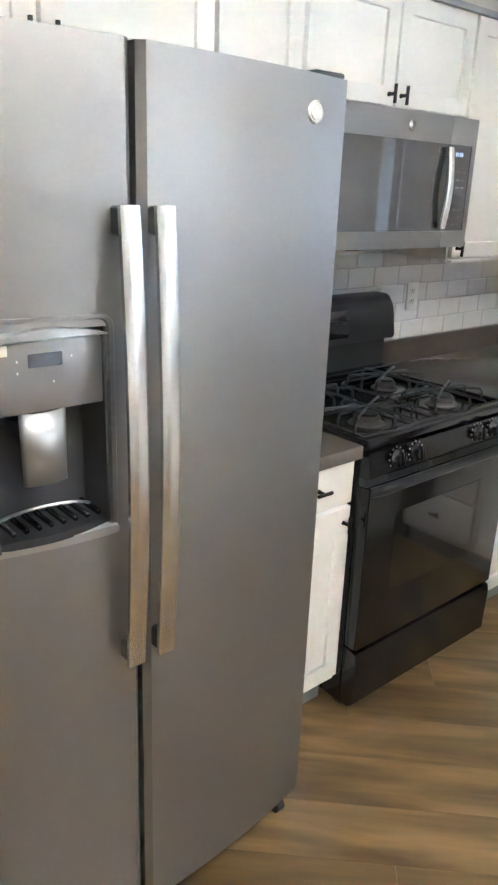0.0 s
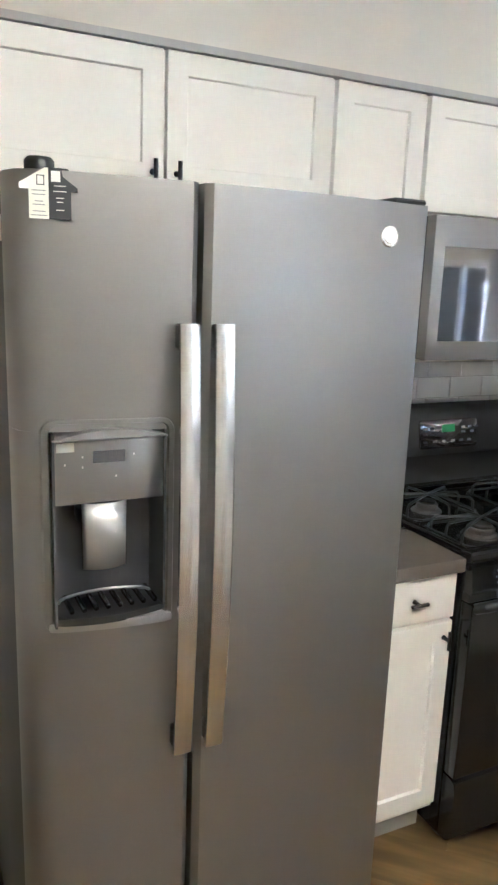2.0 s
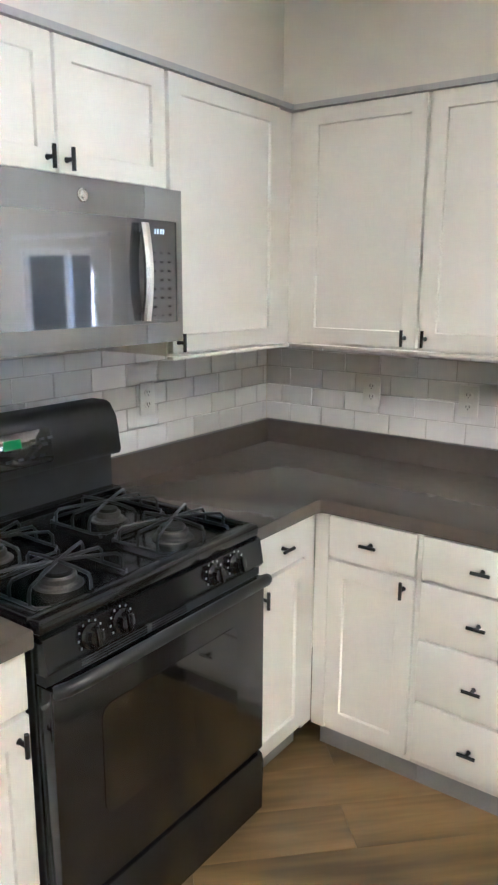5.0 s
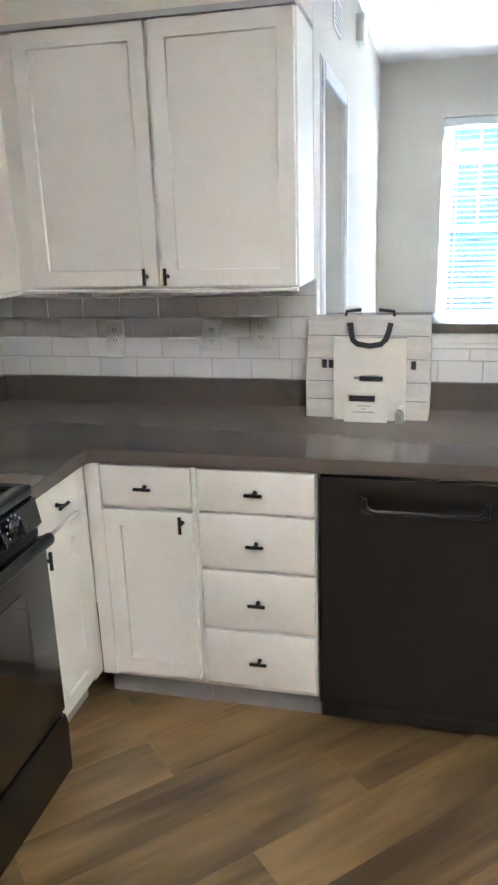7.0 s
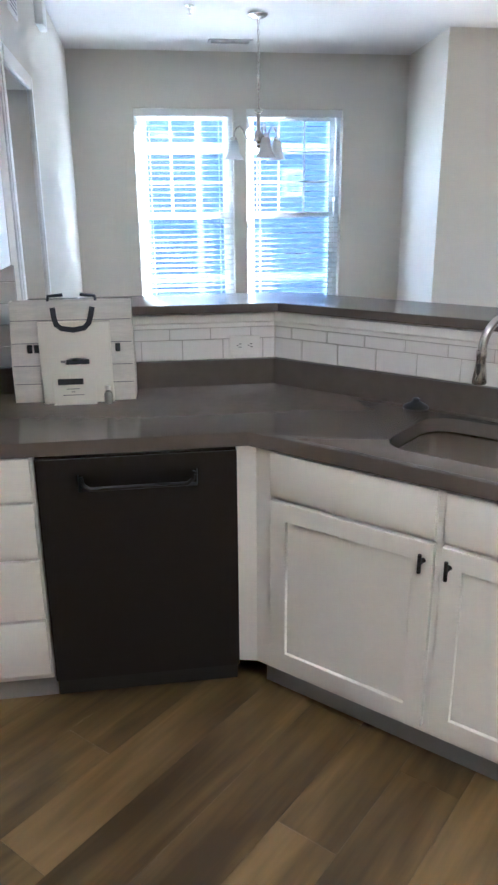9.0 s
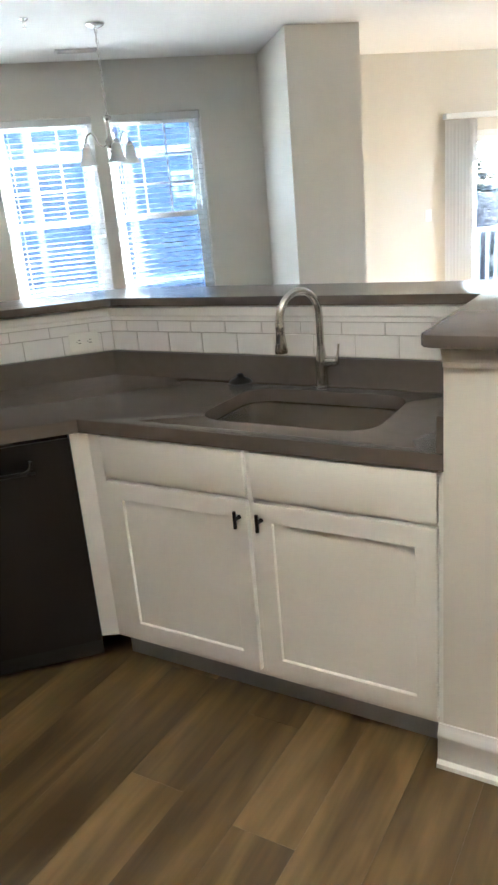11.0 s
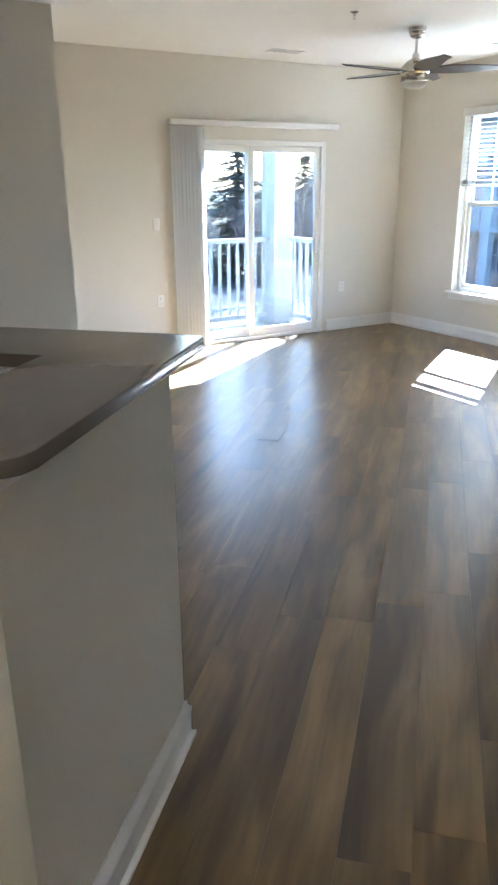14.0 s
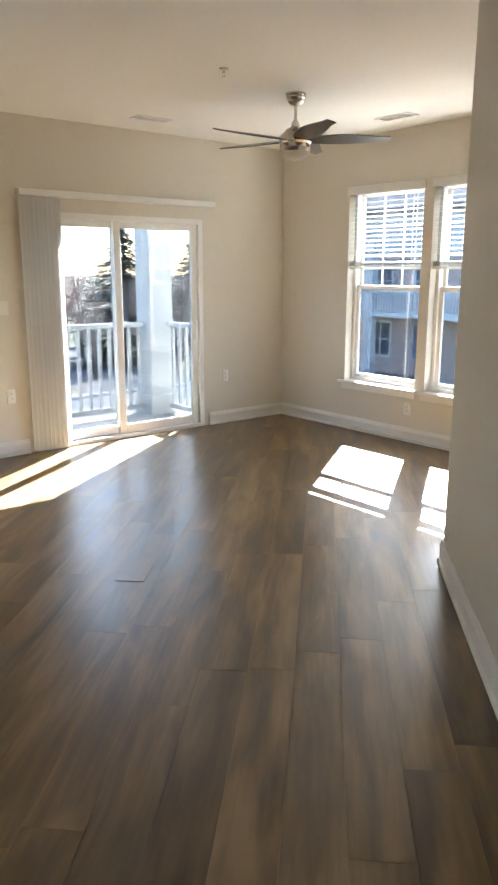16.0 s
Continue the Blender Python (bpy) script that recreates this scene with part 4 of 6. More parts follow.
for a, b in zip(vs, vs[1:]):
    for i in range(len(a) - 1):
        bm.faces.new((a[i], a[i + 1], b[i + 1], b[i]))
pad = part("dispenser_paddle", bm, PADDLE, ld, "curved bright metal dispenser paddle")
sol = pad.modifiers.new("thick", "SOLIDIFY")
sol.thickness = 0.004
bm = bmesh.new()
lathe(bm, [(0.041, 1.214), (0.043, 1.221), (0.043, 1.2395)], xm - 0.010, -0.868, 20)
part("chute", bm, SLATE_D, ld)
bm = bmesh.new()
tray = [(DX0 + 0.004, yb)] + [(DX0 + 0.004 + (DX1 - DX0 - 0.008) * i / 14, -0.915 - 0.016 * math.sin(math.pi * i / 14)) for i in range(15)] + [(DX1 - 0.004, yb)]
prism(bm, tray, DZA + 0.002, DZA + 0.016, 0.003)
tr = part("drip_tray", bm, BLACK_M, ld)
for i in range(8):
    bx("rib", BLACK, tr, DX0 + 0.028 + i * 0.022, DX0 + 0.036 + i * 0.022, -0.905, yb - 0.002, DZA + 0.016, DZA + 0.026, 0.002)
bm = bmesh.new()
lip = [(DX0 - 0.008 + (DX1 - DX0 + 0.016) * i / 16, bulge(DX0 - 0.008 + (DX1 - DX0 + 0.016) * i / 16) - 0.012 - 0.004 * math.sin(math.pi * i / 16)) for i in range(17)]
prism(bm, lip + [(DX1 + 0.008, -0.90), (DX0 - 0.008, -0.90)], DZA - 0.012, DZA + 0.004, 0.004)
part("chin", bm, SATIN, ld, "rounded grey lip below the dispenser")
bm = bmesh.new()
loops = []
for inset, r_, dy in ((-0.016, 0.024, 0.0), (-0.013, 0.022, -0.0035), (-0.003, 0.016, -0.0035), (0.0, 0.014, 0.0), (0.0, 0.014, 0.020)):
    ring = rounded(DX0 + inset, DX1 - inset * 0.8, DZA + inset, DZB + 0.012 - inset * 0.6, r_, 5)
    loops.append([bm.verts.new((x, bulge(x) + dy, z)) for x, z in ring])
for p0, p1 in zip(loops, loops[1:]):
    for i in range(len(p0)):
        bm.faces.new((p0[i], p0[(i + 1) % len(p0)], p1[(i + 1) % len(p0)], p1[i]))
part("surround", bm, SLATE, ld, "rounded grey frame round the dispenser recess")
bm = bmesh.new()
rim = [(xm + (DX1 - DX0 - 0.030) / 2 * math.cos(radians(a)), -0.872 + 0.032 * math.sin(radians(a)), DZA + 0.027) for a in range(0, 181, 15)]
tube(bm, rim, 0.003, 6)
part("tray_rim", bm, SATIN, tr)
bm = bmesh.new()
lathe(bm, [(0.0205, 0), (0.0205, 0.004), (0.018, 0.006), (0.0175, 0.005), (0.0135, 0.005), (0.0125, 0.006)], seg=28, m=pose(-0.510, bulge(-0.510), 1.733, 90))
part("badge", bm, STEEL, rd, "round polished badge")
for nm, x in (("hinge_cover", FX0 + 0.055), ("hinge_cover", FX1 - 0.05)):
    bm = bmesh.new()
    if x < -1:
        lathe(bm, [(0.024, 1.7985), (0.024, 1.815), (0.019, 1.821)], x, -0.852, 16)
        box(bm, x - 0.02, x + 0.05, -0.85, -0.72, 1.7755, 1.808, 0.004)
    else:
        box(bm, x - 0.035, x + 0.045, -0.872, -0.70, 1.7985, 1.811, 0.004)
    part(nm, bm, BLACK_M, fr)
for x in (FX0 + 0.05, FX1 - 0.045):
    bm = bmesh.new()
    tube(bm, [(x - 0.012, -0.845, 0.021), (x + 0.012, -0.845, 0.021)], 0.02, 14)
    part("roller_foot", bm, BLACK_M, fr)
# stickers and magnet
lb = thing("case_labels", "two small white data labels on the refrigerator side", "label", pose(FX0 + 0.0035, FRY, 0.02))
for y0, y1 in ((-0.870, -0.80), (-0.795, -0.72)):
    l = bx("label_sheet", PAPER, lb, -0.0016, -0.0002, y0 + 0.003 + 0.09, y1 - 0.003 + 0.09, 1.672, 1.715, 0)
    bx("print_block", INKG, l, -0.0024, -0.0014, y0 + 0.015 + 0.09, y1 - 0.02 + 0.09, 1.688, 1.708, 0)
mg = thing("fridge_magnet", "house-shaped white and black paper magnet on the freezer door", "magnet", pose(-1.156, bulge(-1.156) + FRY - 0.0008, 1.762, 0, 0, -9))
hs = [(-0.030, -0.038), (0, -0.038), (0, 0.038), (-0.006, 0.038), (-0.044, 0.014), (-0.044, 0.006), (-0.030, 0.006)]
bm = bmesh.new()
plate(bm, hs, -0.0042, -0.001)
w_half = part("white_half", bm, PAPER, mg)
bm = bmesh.new()
plate(bm, [(0, -0.038), (0.034, -0.038), (0.034, 0.004), (0.044, 0.004), (0.044, 0.010), (0.022, 0.026), (0.020, 0.036), (0, 0.038)], -0.0042, -0.001)
b_half = part("black_half", bm, INK, mg)
for z, w in ((0.004, 0.022), (-0.002, 0.02), (-0.012, 0.012), (-0.017, 0.018), (-0.027, 0.02), (-0.033, 0.024)):
    bx("print_line", INKG, w_half, -0.015 - w / 2, -0.015 + w / 2, -0.0050, -0.0040, z - 0.0006, z + 0.0006, 0)
for z, w in ((0.012, 0.018), (0.004, 0.02), (-0.006, 0.012), (-0.012, 0.010), (-0.024, 0.012)):
    bx("print_line", PLASTIC, b_half, 0.017 - w / 2, 0.017 + w / 2, -0.0050, -0.0040, z - 0.0006, z + 0.0006, 0)
bx("emblem", INK, w_half, -0.018, -0.006, -0.0050, -0.0040, 0.012, 0.027, 0)
bx("emblem", PAPER, w_half, -0.0165, -0.0075, -0.0056, -0.0049, 0.0135, 0.0255, 0)
bx("print_block", PLASTIC, b_half, 0.004, 0.018, -0.0050, -0.0040, 0.018, 0.034, 0)

# gas range
rg = thing("gas_range", "black freestanding gas range with four burners", "range", pose(0, 0, 0))
SX0, SX1 = 0.001, 0.757
bx("body", BLACK, rg, SX0 + 0.004, SX1 - 0.004, -0.640, -0.03, 0.022, 0.895, 0.003)
bm = bmesh.new()
box(bm, SX0 + 0.02, SX1 - 0.02, -0.640, -0.070, 0.8955, 0.906)
ck = part("cooktop", bm, BLACK, rg)
for x0, x1, y0, y1, z1 in ((SX0, SX1, -0.668, -0.618, 0.932), (SX0, SX1, -0.115, -0.050, 0.932),
                           (SX0, SX0 + 0.034, -0.650, -0.080, 0.9315), (SX1 - 0.034, SX1, -0.650, -0.080, 0.9315)):
    bm = bmesh.new()
    box(bm, x0, x1, y0, y1, 0.8965, z1, 0.0095, 3)
    part("cooktop_rim", bm, BLACK, ck)
bm = bmesh.new()
extrude_x(bm, [(-0.640, 0.812), (-0.676, 0.812), (-0.684, 0.822), (-0.672, 0.892), (-0.660, 0.896), (-0.640, 0.896)], SX0 + 0.002, SX1 - 0.002)
cpn = part("control_panel", bm, BLACK, rg)
for x in (0.122, 0.212, 0.540, 0.630):
    m = pose(x, -0.6805, 0.858, 90 - 9)
    bm = bmesh.new()
    lathe(bm, [(0.027, 0), (0.028, 0.004), (0.024, 0.008), (0.021, 0.016), (0.019, 0.024), (0.012, 0.026)], seg=22, m=m)
    box(bm, -0.0055, 0.0055, -0.020, 0.020, 0.022, 0.032, 0.002)
    bmesh.ops.transform(bm, matrix=m, verts=[v for v in bm.verts if abs(v.co.x) < 0.0056 and v.co.y > -0.021 and v.co.y < 0.021 and 0.02 < v.co.z < 0.034])
    kn = part("knob", bm, BLACK, cpn)
    bm = bmesh.new()
    for k in range(9):
        a = radians(-120 + 30 * k)
        v = m @ Vector((0.034 * math.sin(a), 0.034 * math.cos(a), 0.001))
        box(bm, v.x - 0.0018, v.x + 0.0018, v.y - 0.001, v.y + 0.0005, v.z - 0.0025, v.z + 0.0025)
    part("dial_marks", bm, INKG, kn)
# backguard
bm = bmesh.new()
prof = [(-0.030, 0.93), (-0.085, 0.93), (-0.085, 1.055), (-0.125, 1.062), (-0.132, 1.075), (-0.112, 1.205), (-0.100, 1.222), (-0.082, 1.230), (-0.030, 1.230)]
extrude_x(bm, prof, SX0 + 0.014, SX1 - 0.006)
ends = [e for e in bm.edges if all(v.co.z > 1.2 for v in e.verts) and abs(e.verts[0].co.x - e.verts[1].co.x) < 1e-4]
bmesh.ops.bevel(bm, geom=ends, offset=0.018, segments=3, affect="EDGES", profile=0.5)
bg = part("backguard", bm, BLACK_M, rg)
tilt = pose(0, -0.1235, 1.132, -8.7)
bm = bmesh.new()
plate(bm, rounded(0.229, 0.487, -0.046, 0.054, 0.012, 3), -0.003, 0.002, 0.001)
dp = part("clock_panel", bm, OVENGLASS, bg, at=tilt)
bm = bmesh.new()
plate(bm, [(0.328, 0.010), (0.384, 0.010), (0.384, 0.036), (0.328, 0.036)], -0.0042, -0.003)
part("clock_display", bm, GREEN, dp, "green lit clock digits")
for i, (x, z) in enumerate([(q - 0.016, h) for q, h in [(0.27, 0.024), (0.300, 0.024), (0.27, 0.004), (0.300, 0.004), (0.27, -0.022), (0.312, -0.022), (0.352, -0.022), (0.392, -0.022), (0.430, -0.022), (0.465, -0.022), (0.44, 0.024), (0.47, 0.024), (0.50, 0.024), (0.44, 0.008), (0.48, 0.008)]]):
    bx("button", KEYINK, dp, x - 0.009, x + 0.009, -0.0040, -0.0029, z - 0.004, z + 0.004, 0)
bx("steel_rail", BLACK, bg, SX0 + 0.012, SX1 - 0.004, -0.1275, -0.085, 0.938, 0.952, 0.004)


def burner(x, y, r):
    z = 0.906
    bm = bmesh.new()
    lathe(bm, [(r + 0.016, z), (r + 0.014, z + 0.004), (r + 0.006, z + 0.006), (r + 0.004, z + 0.010), (r, z + 0.012), (r, z + 0.024), (r * 0.92, z + 0.028), (r * 0.3, z + 0.028)], x, y, 28)
    b = part("burner", bm, BURNER, rg)
    bm = bmesh.new()
    lathe(bm, [(r * 0.80, z + 0.0285), (r * 0.80, z + 0.034), (r * 0.72, z + 0.037), (r * 0.1, z + 0.0375)], x, y, 28)
    part("burner_cap", bm, IRON, b)


def grate(x, y, w, d):
    """Wire grate: a low frame with eight fingers rising to a hub above the burner."""
    bm = bmesh.new()
    z0, z1, r, c = 0.918, 0.962, 0.0042, 0.028
    ring = [(x - w + c, y - d), (x + w - c, y - d), (x + w, y - d + c), (x + w, y + d - c), (x + w - c, y + d), (x - w + c, y + d), (x - w, y + d - c), (x - w, y - d + c)]
    ring = [(a, b, z0) for a, b in ring]
    tube(bm, ring + [ring[0], ring[1]], r, 8)
    for sx, sy in ((-1, -1), (1, -1), (1, 1), (-1, 1)):
        px, py = x + sx * (w - 0.010), y + sy * (d - 0.010)
        tube(bm, [(px, py, 0.9065), (px, py, z0)], r * 1.1, 8)
    for sx, sy in ((1, 0), (-1, 0), (0, 1), (0, -1), (0.95, 0.62), (-0.95, 0.62), (0.95, -0.62), (-0.95, -0.62)):
        ex, ey = sx * w, sy * d
        if sx and sy:
            ex, ey = sx / 0.95 * w, sy * d
        tube(bm, [(x + ex, y + ey, z0), (x + ex, y + ey, z1 - 0.016), (x + ex * 0.93, y + ey * 0.93, z1 - 0.004), (x + ex * 0.5, y + ey * 0.5, z1), (x, y, z1 + 0.001)], r, 8)
    return part("grate", bm, IRON, rg, "cast-iron burner grate")


for x in (0.190, 0.585):
    for y, r in ((-0.498, 0.043), (-0.243, 0.036)):
        burner(x, y, r)
        grate(x, y, 0.135, 0.112)
# oven
bm = bmesh.new()
yo = -0.690
wx0, wx1, wz0, wz1 = 0.135, 0.625, 0.41, 0.685
box(bm, SX0 + 0.003, SX1 - 0.003, yo, -0.642, 0.238, 0.785, 0.006, 2)
od = part("oven_door", bm, BLACK, rg)
bm = bmesh.new()
plate(bm, rounded(wx0, wx1, wz0, wz1, 0.03, 4), yo - 0.0015, yo + 0.004)
part("oven_window", bm, OVENGLASS, od, "dark glass oven window")
bm = bmesh.new()
tube(bm, [(0.022, yo + 0.006, 0.772), (0.030, yo - 0.026, 0.790), (0.062, yo - 0.042, 0.800), (0.70, yo - 0.042, 0.800), (0.728, yo - 0.026, 0.790), (0.736, yo + 0.006, 0.772)], 0.0155, 12)
part("oven_handle", bm, BLACK_M, od, "wide black bar handle")
bm = bmesh.new()
box(bm, SX0 + 0.004, SX1 - 0.004, -0.672, -0.642, 0.786, 0.811, 0.002)
vt = part("vent_strip", bm, BLACK_M, rg)
for k in range(3):
    for a, b in ((0.10, 0.30), (0.315, 0.44)):
        bx("vent_slot", BLACK, vt, a, b, -0.6745, -0.6715, 0.791 + 0.0065 * k, 0.7945 + 0.0065 * k, 0.001)
bm = bmesh.new()
extrude_x(bm, [(-0.642, 0.022), (-0.676, 0.024), (-0.690, 0.036), (-0.694, 0.195), (-0.688, 0.222), (-0.668, 0.230), (-0.642, 0.230)], SX0 + 0.006, SX1 - 0.006)
part("storage_drawer", bm, BLACK, rg)
bx("kick", BLACK_M, rg, SX0 + 0.02, SX1 - 0.02, -0.635, -0.60, 0.0, 0.021, 0.001)

# microwave
mw = thing("microwave", "slate-grey over-the-range microwave with a dark glass door", "microwave", pose(0.010, 0, 0))
MZ0, MZ1, MY, MW = 1.428, 1.838, -0.386, 0.757
bx("body", SLATE_D, mw, 0.003, MW - 0.003, -0.345, -0.010, MZ0 + 0.004, MZ1 - 0.001, 0.004)
bm = bmesh.new()
gx0, gx1, gz0, gz1, DS = 0.038, 0.738, 1.482, 1.755, 0.612
plate(bm, [(0, MZ0), (DS - 0.001, MZ0), (DS - 0.001, gz0), (gx0, gz0), (gx0, gz1), (DS - 0.001, gz1), (DS - 0.001, MZ1), (0, MZ1)], MY, -0.347, 0.0015)
md = part("door", bm, SLATE, mw)
bm = bmesh.new()
plate(bm, [(MW, MZ0), (MW, MZ1), (DS + 0.001, MZ1), (DS + 0.001, gz1), (gx1, gz1), (gx1, gz0), (DS + 0.001, gz0), (DS + 0.001, MZ0)], MY, -0.347, 0.0015)
mp_ = part("control_frame", bm, SLATE, mw)
bx("door_glass", DARKGLASS, md, gx0 - 0.001, DS - 0.0015, MY + 0.0035, -0.350, gz0 - 0.001, gz1 + 0.001, 0)
cg = bx("control_panel", DARKGLASS, mp_, DS + 0.0015, gx1 + 0.001, MY + 0.0035, -0.350, gz0 - 0.001, gz1 + 0.001, 0)
bm = bmesh.new()
rows = []
for i in range(13):
    u = i / 12
    z = 1.490 + 0.255 * u
    y = MY - 0.016 - 0.014 * math.sin(math.pi * u)
    x = 0.598
    rows.append([bm.verts.new(q) for q in ((x - 0.014, y + 0.010, z), (x - 0.014, y + 0.002, z), (x - 0.008, y, z), (x + 0.008, y, z), (x + 0.014, y + 0.002, z), (x + 0.014, y + 0.010, z))])
for a, b in zip(rows, rows[1:]):
    for k in range(6):
        bm.faces.new((a[k], a[(k + 1) % 6], b[(k + 1) % 6], b[k]))
bm.faces.new(rows[0][::-1]), bm.faces.new(rows[-1])
hm = part("handle", bm, BRUSHED, md, "bowed brushed-steel handle")
for z in (1.492, 1.723):
    bx("standoff", SLATE_D, hm, 0.590, 0.606, MY - 0.010, MY + 0.004, z, z + 0.020, 0.002)
for k, x in enumerate((0.653, 0.663, 0.675, 0.685)):
    bx("digit", WHITEGLOW, cg, x - 0.003, x + 0.003, MY + 0.0025, MY + 0.0038, 1.719, 1.732, 0)
for i in range(8):
    for j in range(3):
        if (i, j) not in ((1, 1), (4, 0)):
            bx("key", KEYINK, cg, 0.640 + 0.030 * j, 0.652 + 0.030 * j, MY + 0.0028, MY + 0.0038, 1.500 + 0.024 * i, 1.504 + 0.024 * i, 0)
bm = bmesh.new()
lathe(bm, [(0.0165, 0), (0.0165, 0.003), (0.0145, 0.005), (0.0135, 0.0042), (0.010, 0.0042), (0.009, 0.005)], seg=24, m=pose(0.400, MY, 1.796, 90))
part("badge", bm, STEEL, md, "round polished badge")
bm = bmesh.new()
box(bm, 0.25, 0.51, -0.30, -0.08, MZ0 - 0.012, MZ0 + 0.003, 0.004)
part("underside_vent", bm, BLACK_M, mw)
bm = bmesh.new()
box(bm, 0.02, MW - 0.02, -0.33, -0.02, MZ0 - 0.002, MZ0 + 0.005)
part("underside", bm, SLATE_D, mw)

# things on the counter
tb = thing("tote_bag", "large whitewashed plank-print tote bag standing on the counter", "bag", pose(1.640, -1.478, CT1, 0, 0, -93))
bm = bmesh.new()
tw, td, th = 0.208, 0.055, 0.345
lo = [(-tw, -td), (tw, -td), (tw, td), (-tw, td)]
hi = [(-tw * 0.985, -0.022), (tw * 0.985, -0.020), (tw * 0.985, 0.024), (-tw * 0.985, 0.022)]
mids = [(-tw * 1.01, -td * 0.9), (tw * 1.01, -td * 0.85), (tw * 1.01, td * 0.9), (-tw * 1.0, td * 0.9)]
vs = [[bm.verts.new((x, y, z)) for x, y in r] for r, z in ((lo, 0.0), (mids, 0.12), (hi, th))]
bm.faces.new(vs[0][::-1])
for a, b in zip(vs, vs[1:]):
    for i in range(4):
        bm.faces.new((a[i], a[(i + 1) % 4], b[(i + 1) % 4], b[i]))
tbag = part("sack", bm, TOTE, tb, smooth=0)
sol = tbag.modifiers.new("thick", "SOLIDIFY")
sol.thickness = 0.002
for z in (0.065, 0.128, 0.205, 0.282):
    k = z / th
    yy = -td * 0.9 + (td * 0.9 - 0.022) * max(0, (z - 0.12) / (th - 0.12)) if z > 0.12 else -td * (1 - 0.1 * z / 0.12)
    bx("plank_line", INKG, tbag, -tw * 0.98, tw * 0.98, yy - 0.004, yy - 0.001, z - 0.0012, z + 0.0012, 0)
for x in (-0.145, -0.122, 0.155):
    bx("print_bar", INK, tbag, x - 0.008, x + 0.008, -0.046, -0.043, 0.172, 0.200, 0)
for s in (-1, 1):
    bm = bmesh.new()
    tube(bm, [(s * 0.085, 0.02, th - 0.03), (s * 0.08, 0.022, th + 0.012), (s * 0.03, 0.026, th + 0.016)], 0.006, 6)
    part("strap", bm, RIBBON, tb)
pbg = thing("paper_bag", "white paper gift bag with a navy ribbon handle", "bag", pose(1.5695, -1.488, CT1, 0, 0, -91))
bm = bmesh.new()
box(bm, -0.121, 0.121, -0.010, 0.012, 0.0, 0.282, 0.002)
pb = part("sack", bm, PAPER, pbg)
bm = bmesh.new()
loop = [(-0.066, 0.0, 0.330), (-0.062, -0.013, 0.300), (-0.056, -0.016, 0.275), (-0.040, -0.017, 0.262), (0.0, -0.018, 0.256), (0.036, -0.017, 0.262), (0.052, -0.016, 0.278), (0.060, -0.013, 0.302), (0.066, 0.0, 0.330)]
strip = []
for i, q in enumerate(loop):
    a, b = Vector(loop[max(i - 1, 0)]), Vector(loop[min(i + 1, len(loop) - 1)])
    d = Vector((b.x - a.x, 0, b.z - a.z)).normalized()
    nrm = Vector((-d.z, 0, d.x)) * 0.009
    strip.append([bm.verts.new(Vector(q) + v) for v in (nrm, -nrm, -nrm + Vector((0, 0.002, 0)), nrm + Vector((0, 0.002, 0)))])
for p0, p1 in zip(strip, strip[1:]):
    for i in range(4):
        bm.faces.new((p0[i], p0[(i + 1) % 4], p1[(i + 1) % 4], p1[i]))
bm.faces.new(strip[0]), bm.faces.new(strip[-1][::-1])
part("ribbon_handle", bm, RIBBON, pbg)
for x0, x1, z, h, mt in ((-0.052, -0.036, 0.147, 0.004, INKG), (-0.034, 0.044, 0.145, 0.008, INK), (-0.02, 0.03, 0.156, 0.001, INKG)):
    bx("print_bar", mt, pb, x0, x1, -0.0115, -0.0095, z - h, z + h, 0)
cd = thing("welcome_card", "small white printed card leaning against the paper bag", "card", pose(1.535, -1.478, CT1, -7, 0, -91))
bm = bmesh.new()
box(bm, -0.072, 0.072, -0.0012, 0.0012, 0.0, 0.104, 0)
sh = part("card_sheet", bm, PAPER, cd)
bx("print_block", INK, sh, -0.056, 0.030, -0.0026, -0.001, 0.070, 0.090, 0)
for z, w in ((0.055, 0.022), (0.045, 0.006), (0.034, 0.036)):
    bx("print_line", INKG, sh, -0.006 - w, -0.006 + w, -0.0024, -0.001, z - 0.0012, z + 0.0012, 0)
bo_ = thing("glass_bottle", "tiny clear glass bottle with a pale cap", "bottle", pose(1.535, -1.590, CT1))
bm = bmesh.new()
lathe(bm, [(0.014, 0), (0.0155, 0.003), (0.0155, 0.034), (0.012, 0.040), (0.008, 0.043), (0.008, 0.048)], seg=16)
part("bottle_body", bm, CLEAR, bo_)
bm = bmesh.new()
lathe(bm, [(0.009, 0.0482), (0.009, 0.060), (0.007, 0.063)], seg=14)
part("cap", bm, PLASTIC, bo_)


# ---- dining and living fixtures ----
fan = thing("ceiling_fan", "brushed nickel ceiling fan with five dark blades and light bowl", "ceiling fan", pose(3.903, -7.229, 0))
bm = bmesh.new()
lathe(bm, [(0.070, H - 0.001), (0.070, H - 0.012), (0.064, H - 0.020), (0.066, H - 0.032), (0.058, H - 0.042), (0.056, H - 0.058), (0.040, H - 0.072), (0.016, H - 0.080)], seg=28)
part("canopy", bm, STEEL, fan)
bm = bmesh.new()
tube(bm, [(0, 0, H - 0.078), (0, 0, 2.500)], 0.011, 12)
part("downrod", bm, STEEL, fan)
bm = bmesh.new()
lathe(bm, [(0.018, 2.545), (0.028, 2.530), (0.030, 2.505), (0.062, 2.490), (0.090, 2.462), (0.112, 2.440), (0.116, 2.405), (0.104, 2.392), (0.106, 2.385), (0.108, 2.345), (0.104, 2.338), (0.09, 2.338)], seg=32)
part("motor_housing", bm, STEEL, fan)
bm = bmesh.new()
